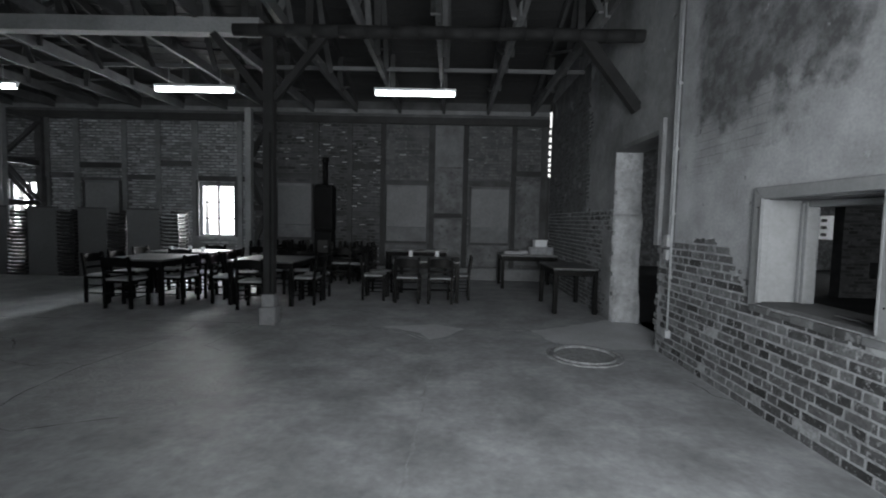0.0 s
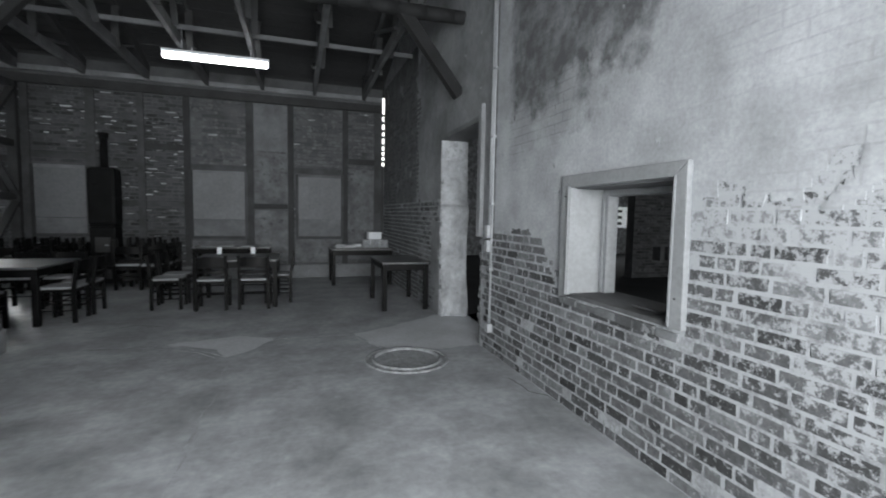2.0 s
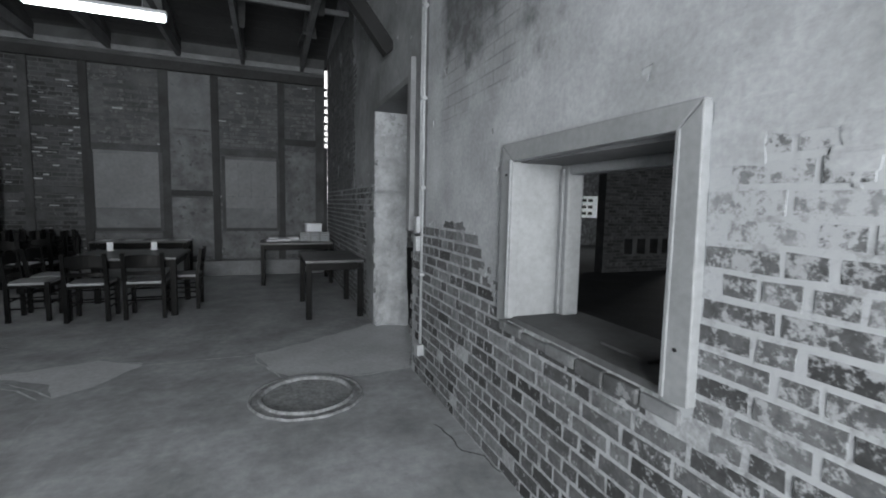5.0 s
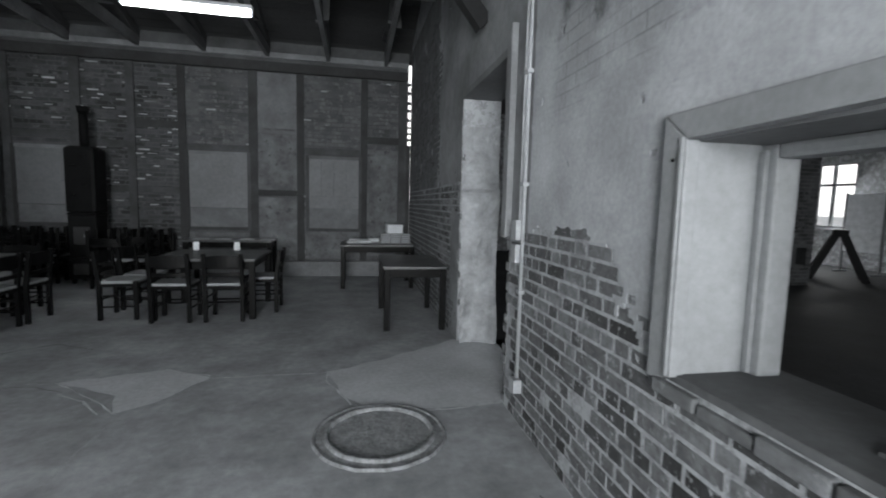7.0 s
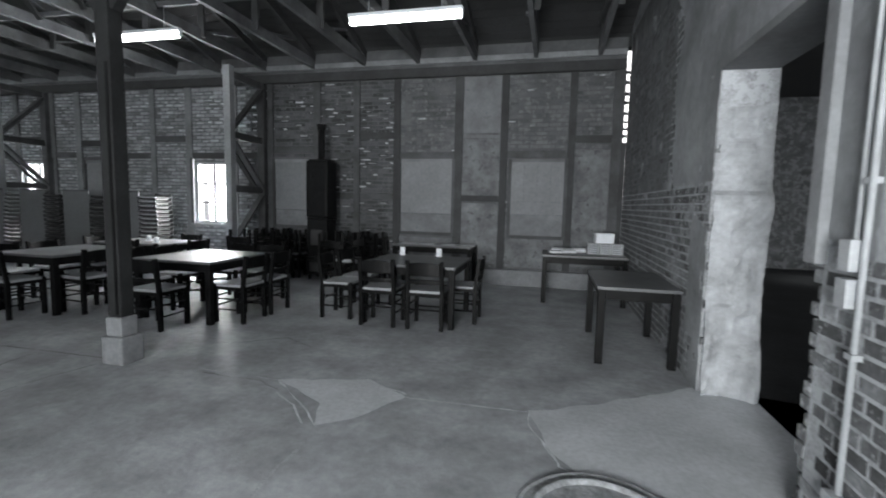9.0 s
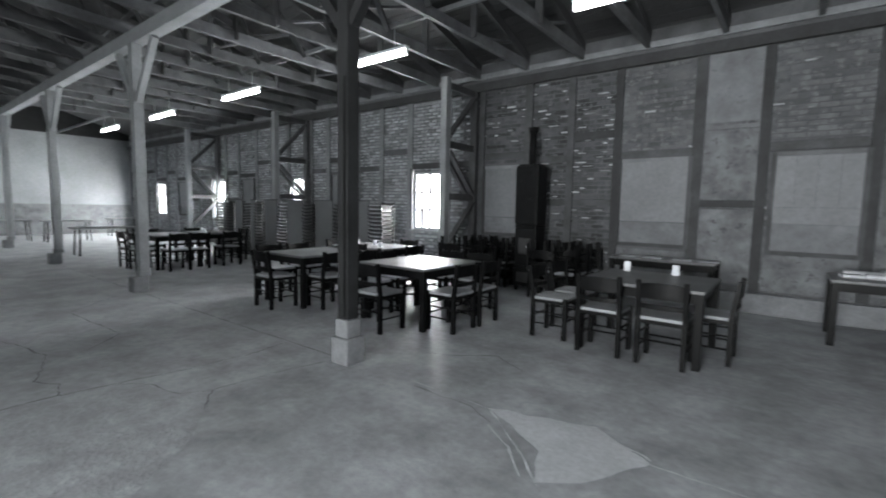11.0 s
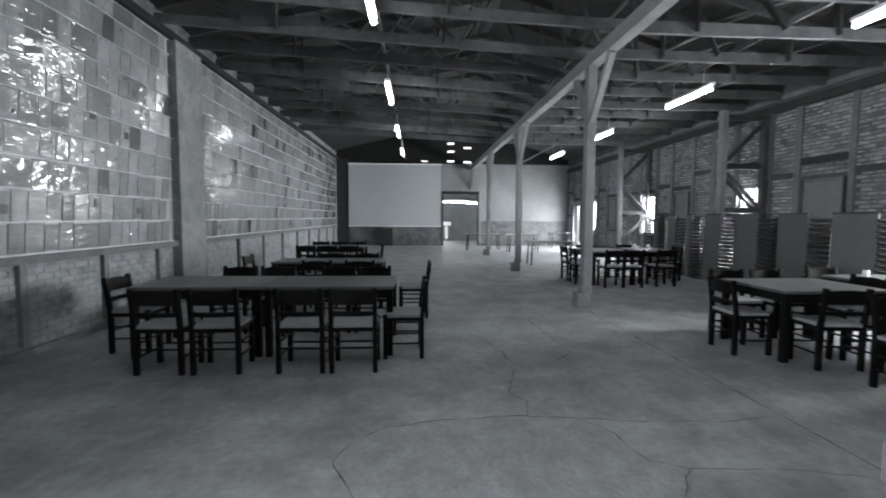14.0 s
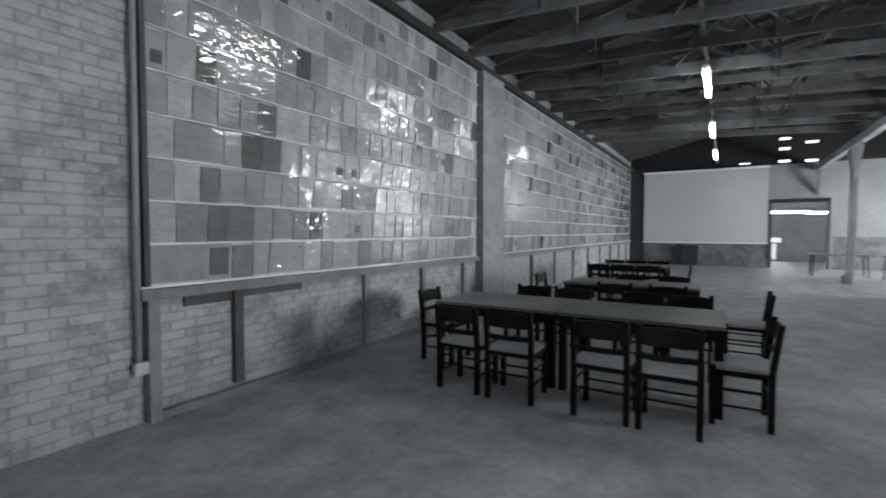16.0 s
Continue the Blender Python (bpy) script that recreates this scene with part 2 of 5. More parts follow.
def page_material(name, value, spread, objects=0.0):
    """Printed pages with faint lines of type, behind one rippled, glossy film."""
    m = material(name, value, 0.30, 0.20, 60, 5.0, 0.0, fine=0.1, island=spread if not objects else 0.0, objects=objects)
    n, l = m.node_tree.nodes, m.node_tree.links
    bsdf = n["Principled BSDF"]
    geo = n.new("ShaderNodeNewGeometry")

    def stretched(scale):
        mapping = n.new("ShaderNodeMapping")
        mapping.inputs["Scale"].default_value = scale
        l.new(geo.outputs["Position"], mapping.inputs["Vector"])
        return mapping.outputs[0]

    def calc(op, p, q):
        k = n.new("ShaderNodeMath")
        k.operation = op
        for i, v in enumerate((p, q)):
            if isinstance(v, float):
                k.inputs[i].default_value = v
            else:
                l.new(v, k.inputs[i])
        return k.outputs[0]

    # lines of type, broken into words and blocks
    rows = n.new("ShaderNodeTexWave")
    rows.wave_type, rows.bands_direction = "BANDS", "Z"
    rows.inputs["Scale"].default_value = 17.0
    l.new(geo.outputs["Position"], rows.inputs["Vector"])
    words, blocks = n.new("ShaderNodeTexNoise"), n.new("ShaderNodeTexNoise")
    words.inputs["Scale"].default_value, blocks.inputs["Scale"].default_value = 1.0, 1.0
    l.new(stretched((45.0, 1.0, 50.0)), words.inputs["Vector"])
    l.new(stretched((5.0, 1.0, 9.0)), blocks.inputs["Vector"])
    line, word, block = ramp(n, 0.0, 1.0, 0.45, 0.6), ramp(n, 0.0, 1.0, 0.4, 0.5), ramp(n, 0.0, 0.42, 0.44, 0.52)
    for node, source in ((line, rows), (word, words), (block, blocks)):
        l.new(source.outputs["Fac"], node.inputs["Value"])
    ink = calc("MULTIPLY", calc("MULTIPLY", line.outputs[0], word.outputs[0]), block.outputs[0])
    old = bsdf.inputs["Base Color"].links[0].from_socket
    mix = n.new("ShaderNodeMix")
    mix.data_type = "RGBA"
    l.new(ink, mix.inputs[0])
    l.new(old, mix.inputs[6])
    mix.inputs[7].default_value = (0.05, 0.052, 0.055, 1)
    l.new(mix.outputs[2], bsdf.inputs["Base Color"])

    # slack film: long flat ripples over broad sags
    fine, broad = n.new("ShaderNodeTexNoise"), n.new("ShaderNodeTexNoise")
    for tex, scale, warp in ((fine, (3.2, 1.0, 9.0), 1.3), (broad, (1.3, 1.0, 2.2), 0.4)):
        tex.inputs["Scale"].default_value, tex.inputs["Detail"].default_value, tex.inputs["Distortion"].default_value = 1.0, 1.0, warp
        l.new(stretched(scale), tex.inputs["Vector"])
    bp = n.new("ShaderNodeBump")
    bp.inputs["Strength"].default_value, bp.inputs["Distance"].default_value = 1.0, 0.010
    l.new(calc("ADD", fine.outputs["Fac"], calc("MULTIPLY", broad.outputs["Fac"], 2.2)), bp.inputs["Height"])
    l.new(bp.outputs[0], bsdf.inputs["Coat Normal"])
    bsdf.inputs["Coat Weight"].default_value, bsdf.inputs["Coat Roughness"].default_value = 1.0, 0.04
    bsdf.inputs["Coat IOR"].default_value = 2.0
    for link in list(bsdf.inputs["Roughness"].links):
        l.remove(link)
    bsdf.inputs["Roughness"].default_value = 0.7
    return m


PAGE = page_material("filmed_page", 0.22, 0.42, 0.42)
DARK_PAGE = page_material("filmed_photo", 0.07, 0.6, 0.6)
FAR_PAGE = page_material("filmed_page_far", 0.18, 0.45)
FAR_DARK = page_material("filmed_photo_far", 0.07, 0.6)


def glass_material():
    m = bpy.data.materials.new("window_glass")
    m.use_nodes = True
    b = m.node_tree.nodes["Principled BSDF"]
    b.inputs["Transmission Weight"].default_value, b.inputs["Roughness"].default_value, b.inputs["IOR"].default_value = 1.0, 0.03, 1.45
    return m


GLASS = glass_material()


# ---- builders ----
def box(bm, x0, x1, y0, y1, z0, z1, bevel=0.0):
    vs = [bm.verts.new(p) for p in ((x0, y0, z0), (x1, y0, z0), (x1, y1, z0), (x0, y1, z0), (x0, y0, z1), (x1, y0, z1), (x1, y1, z1), (x0, y1, z1))]
    fs = [bm.faces.new([vs[i] for i in q]) for q in ((0, 3, 2, 1), (4, 5, 6, 7), (0, 1, 5, 4), (1, 2, 6, 5), (2, 3, 7, 6), (3, 0, 4, 7))]
    if bevel:
        es = list({e for f in fs for e in f.edges})
        bmesh.ops.bevel(bm, geom=es, offset=bevel, segments=2, affect="EDGES", profile=0.6)
    return bm


def bar(bm, p, q, w, h, up=(0, 0, 1)):
    """A squared timber from p to q, w wide and h deep."""
    p, q = Vector(p), Vector(q)
    d = (q - p).normalized()
    side = d.cross(Vector(up))
    side = side.normalized() if side.length > 1e-4 else Vector((1, 0, 0))
    top = side.cross(d).normalized()
    ring = [side * (w / 2) * a + top * (h / 2) * b for a, b in ((-1, -1), (1, -1), (1, 1), (-1, 1))]
    a = [bm.verts.new(p + r) for r in ring]
    b = [bm.verts.new(q + r) for r in ring]
    bm.faces.new(a)
    bm.faces.new(list(reversed(b)))
    for i in range(4):
        j = (i + 1) % 4
        bm.faces.new((a[j], a[i], b[i], b[j]))
    return bm


def rod(bm, p, q, r, r2=None, seg=10):
    p, q = Vector(p), Vector(q)
    d = (q - p).normalized()
    side = d.orthogonal().normalized()
    up = d.cross(side)
    r2 = r if r2 is None else r2
    ring = [(math.cos(2 * math.pi * i / seg), math.sin(2 * math.pi * i / seg)) for i in range(seg)]
    a = [bm.verts.new(p + (side * c + up * s) * r) for c, s in ring]
    b = [bm.verts.new(q + (side * c + up * s) * r2) for c, s in ring]
    bm.faces.new(list(reversed(a)))
    bm.faces.new(b)
    for i in range(seg):
        j = (i + 1) % seg
        f = bm.faces.new((a[i], a[j], b[j], b[i]))
        f.smooth = True
    return bm


def part(name, bm, mat, parent=None, label=""):
    me = bpy.data.meshes.new(name)
    bmesh.ops.recalc_face_normals(bm, faces=bm.faces)
    bm.to_mesh(me)
    bm.free()
    me.materials.append(mat)
    ob = new(name, me)
    if parent:
        ob.parent = parent
    if label:
        tagged(ob, label)
    return ob


def shared(name, ob, parent, m):
    """Another object on the mesh of ob, at the pose m."""
    o = new(name, ob.data)
    o.parent = parent
    o.matrix_basis = m
    return o


def empty(name, x=0, y=0, z=0, turn=0):
    ob = new(name)
    ob.empty_display_size = 0.1
    ob.matrix_basis = pose(x, y, z, 0, 0, turn)
    return ob


def B():
    return bmesh.new()


def cells(bm, axis, a, b, us, vs, there, wobble=0.0, taper=0.0):
    """A slab on a grid of cells: inner face at a, outer at b, across axis; cells that are not there are holes."""
    nu, nv = len(us) - 1, len(vs) - 1
    grid = {(i, j): True for i in range(nu) for j in range(nv) if there(i, j)}
    made = {}

    def vert(i, j, k):
        if (i, j, k) not in made:
            u, v = us[i], vs[j]
            if wobble:
                w = noise.noise_vector((u * 16, v * 16, 3.1))
                u, v = u + wobble * w.x, v + wobble * w.y
            c = (a, b)[k]
            if taper and k == 0 and not all((i + p, j + q) in grid for p in (-1, 0) for q in (-1, 0)):
                c = a + taper
            made[i, j, k] = bm.verts.new((c, u, v) if axis == "x" else (u, c, v))
        return made[i, j, k]

    for i, j in grid:
        for k in (0, 1):
            bm.faces.new([vert(i, j, k), vert(i + 1, j, k), vert(i + 1, j + 1, k), vert(i, j + 1, k)])
        for di, dj, e in ((-1, 0, ((0, 0), (0, 1))), (1, 0, ((1, 0), (1, 1))), (0, -1, ((0, 0), (1, 0))), (0, 1, ((0, 1), (1, 1)))):
            if (i + di, j + dj) not in grid:
                (p, q), (r, s) = e
                bm.faces.new([vert(i + p, j + q, 0), vert(i + r, j + s, 0), vert(i + r, j + s, 1), vert(i + p, j + q, 1)])
    return bm


def wall(name, axis, a, b, u0, u1, v0, v1, holes, mat, label):
    us = sorted({u0, u1, *(h[0] for h in holes), *(h[1] for h in holes)})
    vs = sorted({v0, v1, *(h[2] for h in holes), *(h[3] for h in holes)})

    def there(i, j):
        u, v = (us[i] + us[i + 1]) / 2, (vs[j] + vs[j + 1]) / 2
        return not any(h[0] < u < h[1] and h[2] < v < h[3] for h in holes)

    return tagged(part(name, cells(B(), axis, a, b, us, vs, there), mat), label, "wall", kind="structure")


# ---- plan ----
XE, XW, YN, YS = 2.53, -24.2, 11.57, -0.65
EAST_HOLES = [(5.42, 7.02, 0.0, 2.58), (2.63, 3.72, 0.90, 1.72)]
WINDOWS = [-5.86, -10.75, -15.65, -20.6]
NORTH_HOLES = [(x - 0.44, x + 0.44, 0.95, 2.28) for x in WINDOWS] + [(-23.3, -22.2, 0.0, 2.1)]

floor = tagged(part("floor", box(B(), XW - 6, 16, -3.0, 17, -0.3, 0.0), CONCRETE), "worn grey concrete floor with stains and cracks", "floor", kind="structure")
ground = tagged(part("ground", box(B(), -400, 400, -400, 400, -0.5, -0.31), EARTH), "bare earth ground outside the hall", "ground", kind="structure")
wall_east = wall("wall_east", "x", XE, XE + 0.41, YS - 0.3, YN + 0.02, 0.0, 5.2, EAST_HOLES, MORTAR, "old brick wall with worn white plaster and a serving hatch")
wall_north = wall("wall_north", "y", YN, YN + 0.22, XW - 0.3, 2.47, 0.0, 4.40, NORTH_HOLES, DARK_MORTAR, "timber-framed wall with sooty brick infill")
wall_south = wall("wall_south", "y", YS, YS - 0.35, XW - 0.3, XE, 0.0, 4.8, [(-0.35, 1.75, 0.0, 3.0)], GREY_MORTAR, "painted brick wall with displays of pages")
wall_west = wall("wall_west", "x", XW, XW - 0.35, YS, YN, 0.0, 4.28, [(4.85, 6.75, 0.0, 2.75)], LIME, "limewashed end wall with a doorway")
SLOTS = [(5.1, 5.46, z, z + 0.10) for z in (4.36, 4.87, 5.28)] + [(5.95, 6.36, z, z + 0.09) for z in (4.33, 5.07)] + [(3.72, 4.1, 4.38, 4.43)]
gable = wall("gable_west", "x", XW, XW - 0.04, YS, YN, 4.28, 6.6, SLOTS, DARK_TIMBER, "dark boarded gable with slots of daylight")
wall("gable_east", "x", XE + 0.1, XE + 0.2, YS, YN, 5.2, 6.6, [], DARK_TIMBER, "dark boarded gable")

# room behind the west doorway and the side room behind the east wall
wall("wall_back_room", "x", XW - 5.0, XW - 5.3, 3.0, 9.0, 0, 3.4, [(5.0, 5.7, 0.95, 1.2), (5.3, 5.5, 0.1, 0.9)], LIME, "pale wall of the room behind the doorway")
wall("wall_back_room_side", "y", 3.0, 2.8, XW - 5.2, XW - 0.35, 0, 3.4, [], LIME, "pale side wall of the back room")
wall("wall_back_room_other", "y", 9.0, 9.2, XW - 5.2, XW - 0.35, 0, 3.4, [], LIME, "pale side wall of the back room")
tagged(part("ceiling_back_room", box(B(), XW - 5.3, XW - 0.35, 2.9, 9.1, 3.4, 3.5), LIME), "pale ceiling of the back room", "ceiling", kind="structure")
wall("wall_side_room_far", "x", 15.0, 15.4, -3.0, 17.0, 0, 4.4, [(12.55, 13.85, 1.07, 2.95), (4.2, 5.4, 1.07, 2.95)], SIDE_BRICK, "old brick wall of the side room with windows")
wall("wall_side_room_north", "y", 16.6, 17.0, 3.9, 15.4, 0, 4.4, [], SIDE_BRICK, "pale brick wall of the side room")
# The opening in this wall is unseen, added for the southern fill lamp.
wall("wall_side_room_south", "y", -3.0, -3.3, XE + 0.41, 15.4, 0, 4.4, [(6.0, 9.0, 1.0, 3.2)], GREY_BRICK, "brick wall of the side room")
tagged(part("floor_side_room", box(B(), XE + 0.4, 15.0, -3.0, 16.6, 0.0, 0.004), DARK_FLOOR), "dark floor of the side room", "floor", kind="structure")
# Added to close the gap; dark brick colour stands in for shade behind the doorway.
tagged(part("wall_side_room_return", box(B(), XE + 0.41, 3.9, YN - 0.28, YN + 0.02, 0, 4.6), DARK_BRICK), "added return wall of the side room, dark in place of shade", "wall", kind="structure")
tagged(part("ceiling_side_room", box(box(B(), XE + 0.2, 15.4, -3.3, YN, 4.4, 4.6), 3.7, 15.4, YN, 17.0, 4.4, 4.6), ROOF), "dark boarded ceiling of the side room", "ceiling", kind="structure")
# The hole is made up, to let the western fill lamp in.
wall("wall_side_room_end", "x", 3.9, 3.7, YN + 0.02, 17.0, 0, 4.6, [(13.7, 15.1, 1.2, 2.8)], GREY_BRICK, "brick wall of the side room with an added, unseen opening")

# roof
CHORD, RIDGE_Y, RIDGE_Z, EAVE_Z, EAVE_S = 4.12, 5.4, 6.25, 4.36, 4.78
bm = B()
for y0, y1, z0, z1 in ((YN + 0.5, RIDGE_Y, EAVE_Z - 0.02, RIDGE_Z + 0.06), (YS - 0.6, RIDGE_Y, EAVE_S - 0.08, RIDGE_Z + 0.06)):
    n = 34
    for i in range(n):
        f0, f1 = i / n, (i + 0.985) / n
        bar(bm, (XW - 0.5, y0 + (y1 - y0) * (f0 + f1) / 2, z0 + (z1 - z0) * (f0 + f1) / 2 + 0.06), (XE + 0.6, y0 + (y1 - y0) * (f0 + f1) / 2, z0 + (z1 - z0) * (f0 + f1) / 2 + 0.06),
            abs(y1 - y0) / n * 0.985, 0.02, (0, -(z1 - z0) / (y1 - y0), 1))
ceiling = tagged(part("ceiling", bm, ROOF), "dark boarded underside of the pitched roof", "ceiling", kind="structure")
tagged(part("roof_covering", bar(bar(B(), (XW - 0.6, (YN + 0.7 + RIDGE_Y) / 2, 5.47), (XE + 0.7, (YN + 0.7 + RIDGE_Y) / 2, 5.42), 7.2, 0.03, (0, 0.295, 1)),
    (XW - 0.6, (YS - 0.7 + RIDGE_Y) / 2, 5.66), (XE + 0.7, (YS - 0.7 + RIDGE_Y) / 2, 5.66), 7.0, 0.03, (0, -0.243, 1)), IRON), "metal roof covering", "roof", kind="structure")


def low(y):
    """The middle of the bottom chord over y."""
    return CHORD + 0.09 + 0.055 * max(0.0, 6.4 - y)


def top(y):
    """The middle of the rafters over y."""
    if y > RIDGE_Y:
        return EAVE_Z + (RIDGE_Z - EAVE_Z) * (YN - y) / (YN - RIDGE_Y) - 0.1
    return EAVE_S + (RIDGE_Z - EAVE_S) * (y - YS) / (RIDGE_Y - YS) - 0.1


def hewn(p, q, w, h, rng, up=(0, 0, 1)):
    """A roughly sawn timber: slightly bowed, with its depth and width wandering."""
    bm = B()
    p, q = Vector(p), Vector(q)
    d = (q - p).normalized()
    side = d.cross(Vector(up)).normalized()
    rise = side.cross(d).normalized()
    n = 6
    bow, lean = rng.uniform(-0.025, 0.025), rng.uniform(-0.02, 0.02)
    rings = []
    for k in range(n + 1):
        f = k / n
        c = p.lerp(q, f) + rise * bow * math.sin(math.pi * f) + side * lean * math.sin(math.pi * f)
        ww, hh = w * rng.uniform(0.92, 1.06) / 2, h * rng.uniform(0.9, 1.07) / 2
        rings.append([bm.verts.new(c + side * ww * a + rise * hh * b) for a, b in ((-1, -1), (1, -1), (1, 1), (-1, 1))])
    bm.faces.new(rings[0])
    bm.faces.new(list(reversed(rings[n])))
    for a, b in zip(rings, rings[1:]):
        for i in range(4):
            bm.faces.new((a[(i + 1) % 4], a[i], b[i], b[(i + 1) % 4]))
    return bm


def truss(x, seed):
    rng = random.Random(seed)
    t = empty("roof_truss", x, 0, 0)
    j = lambda s: rng.uniform(-s, s)
    dz = j(0.025)
    part("bottom_chord", hewn((0, 6.1, CHORD + 0.10), (0, YN - 0.02, CHORD + 0.08), 0.07, 0.17, rng), TRUSS_WOOD, t)
    part("bottom_chord", hewn((0.02, YS + 0.05, low(YS) + dz), (0.02, 6.4, low(6.4) + dz), 0.06, 0.17 + j(0.03), rng), TRUSS_WOOD, t)
    part("rafter", hewn((0, YN - 0.02, EAVE_Z - 0.04), (0, RIDGE_Y, RIDGE_Z - 0.06), 0.07, 0.15, rng), STUD, t)
    part("rafter", hewn((0, YS + 0.05, EAVE_S), (0, RIDGE_Y, RIDGE_Z - 0.06), 0.07, 0.15, rng), STUD, t)
    for y in (9.7, 7.6, 3.9, 1.2):
        y += j(0.12)
        part("web_post", hewn((0.05, y, low(y) - 0.06), (0.05, y, top(y)), 0.035, 0.11, rng, (1, 0, 0)), STUD, t)
    for y0, y1 in ((9.7, 10.8), (7.6, 9.4), (6.3, 7.5), (4.1, 3.0), (3.7, 1.6), (1.2, 0.1)):
        y0, y1 = y0 + j(0.15), y1 + j(0.2)
        part("web_brace", hewn((-0.05, y0, low(y0)), (-0.05, y1, top(y1)), 0.035, 0.10 + j(0.02), rng, (1, 0, 0)), TRUSS_WOOD, t)
    for y0, y1 in ((4.3, 5.1), (2.6, 3.6), (6.6, 5.7), (8.6, 7.9)):
        y0, y1 = y0 + j(0.2), y1 + j(0.2)
        part("web_brace", hewn((0.085, y0, low(y0)), (0.085, y1, top(y1)), 0.03, 0.09 + j(0.02), rng, (1, 0, 0)), STUD, t)
    if rng.random() < 0.6:
        y0 = 0.7 + j(0.3)
        part("splice_board", hewn((0.065, y0, low(y0) + 0.03), (0.065, y0 + rng.uniform(0.8, 1.5), low(y0 + 1) + 0.12), 0.025, 0.13, rng), TRUSS_WOOD, t)
    return tagged(t, "grey timber roof truss with bottom chord and braces", "roof truss", "row of roof trusses", "structure")


for k in range(18):
    truss(2.02 - 1.09 * k, 40 + k)
for y in (8.9, 2.9):
    tagged(part("purlin", bar(B(), (XW, y, low(y) + 0.12), (XE, y, low(y) + 0.12), 0.05, 0.07), TIMBER), "thin timber batten tying the trusses", "purlin", kind="structure")

# the long beam and its posts
BEAM_Y = 6.24
bm = B()
n = 16
for k in range(n):
    xa, xb = -2.85 + (XE + 0.2 + 2.85) * k / n, -2.85 + (XE + 0.2 + 2.85) * (k + 1) / n
    wa, wb = (0.082 + 0.012 * noise.noise((v * 2.1, 0, 5)) for v in (xa, xb))
    za, zb = (3.93 + 0.02 * noise.noise((v * 1.3, 4, 1)) for v in (xa, xb))
    rod(bm, (xa, BEAM_Y - 0.06, za), (xb, BEAM_Y - 0.06, zb), wa, wb, 14)
tagged(part("log_beam", bm, DARK_TIMBER), "dark round log beam carrying the trusses", "beam", kind="structure")
tagged(part("sawn_beam", box(B(), XW, -2.55, BEAM_Y + 0.02, BEAM_Y + 0.20, 3.93, 4.13, 0.008), PALE_TIMBER), "pale sawn timber beam carrying the trusses", "beam", kind="structure")
wb = empty("beam_strut", XE, BEAM_Y, 3.0)
part("strut", bar(B(), (-0.02, 0, 0), (-0.78, -0.04, 0.92), 0.12, 0.14), DARK_TIMBER, wb)
tagged(wb, "dark timber strut between wall and log beam", "strut", kind="structure")


def beam_post(x, dark):
    mat = DARK_TIMBER if dark else PALE_TIMBER
    p = empty("beam_post", x, BEAM_Y)
    if dark:
        part("shaft", box(B(), -0.07, 0.07, -0.07, 0.07, 0.42, 3.9, 0.012), mat, p)
        part("iron_strip", box(B(), 0.02, 0.05, -0.075, -0.06, 0.45, 2.6), IRON, p)
    else:
        part("shaft", box(B(), -0.075, 0.075, 0.0, 0.15, 0.34, 3.93, 0.01), mat, p)
    part("pedestal", box(B(), -0.115, 0.115, -0.115, 0.115, 0.0, 0.25, 0.02), CEMENT, p, "chipped pale concrete pedestal")
    part("pedestal_cap", box(B(), -0.085, 0.085, -0.085 if dark else -0.02, 0.085 if dark else 0.16, 0.25, 0.42 if dark else 0.34, 0.012), CEMENT, p)
    for s in (-1, 1):
        part("brace", bar(B(), (s * 0.06, 0.0 if dark else 0.08, 3.05), (s * 0.75, 0.0 if dark else 0.09, 3.9), 0.09, 0.09), mat, p)
    return tagged(p, "dark tarred timber post on a concrete pedestal" if dark else "pale sawn timber post with two braces", "post", "row of beam posts", "structure")


beam_post(-2.40, True)
for px in (-7.56, -12.66, -17.9):
    beam_post(px, False)
wb = empty("beam_strut", XW, BEAM_Y + 0.1, 3.0)
part("strut", bar(B(), (0.0, 0, 0), (0.5, 0, 0.93), 0.12, 0.12), TIMBER, wb)
tagged(wb, "timber strut between end wall and beam", "strut", kind="structure")

# ---- east wall: plaster, bricks, hatch, door ----
def edge_height(y):
    w = 0.09 * noise.noise((y * 3.0, 0, 7)) + 0.05 * noise.noise((y * 11.0, 2, 7))
    if y > 7.0:
        return 1.72 + w * 0.4 if y < 8.7 else 1.85 + 1.2 * w
    if y > 4.25:
        return 1.34 + w * 0.7
    if y > 3.6:
        return (0.98 if y < 4.03 else 1.28) + 2 * w
    return 1.7 + w


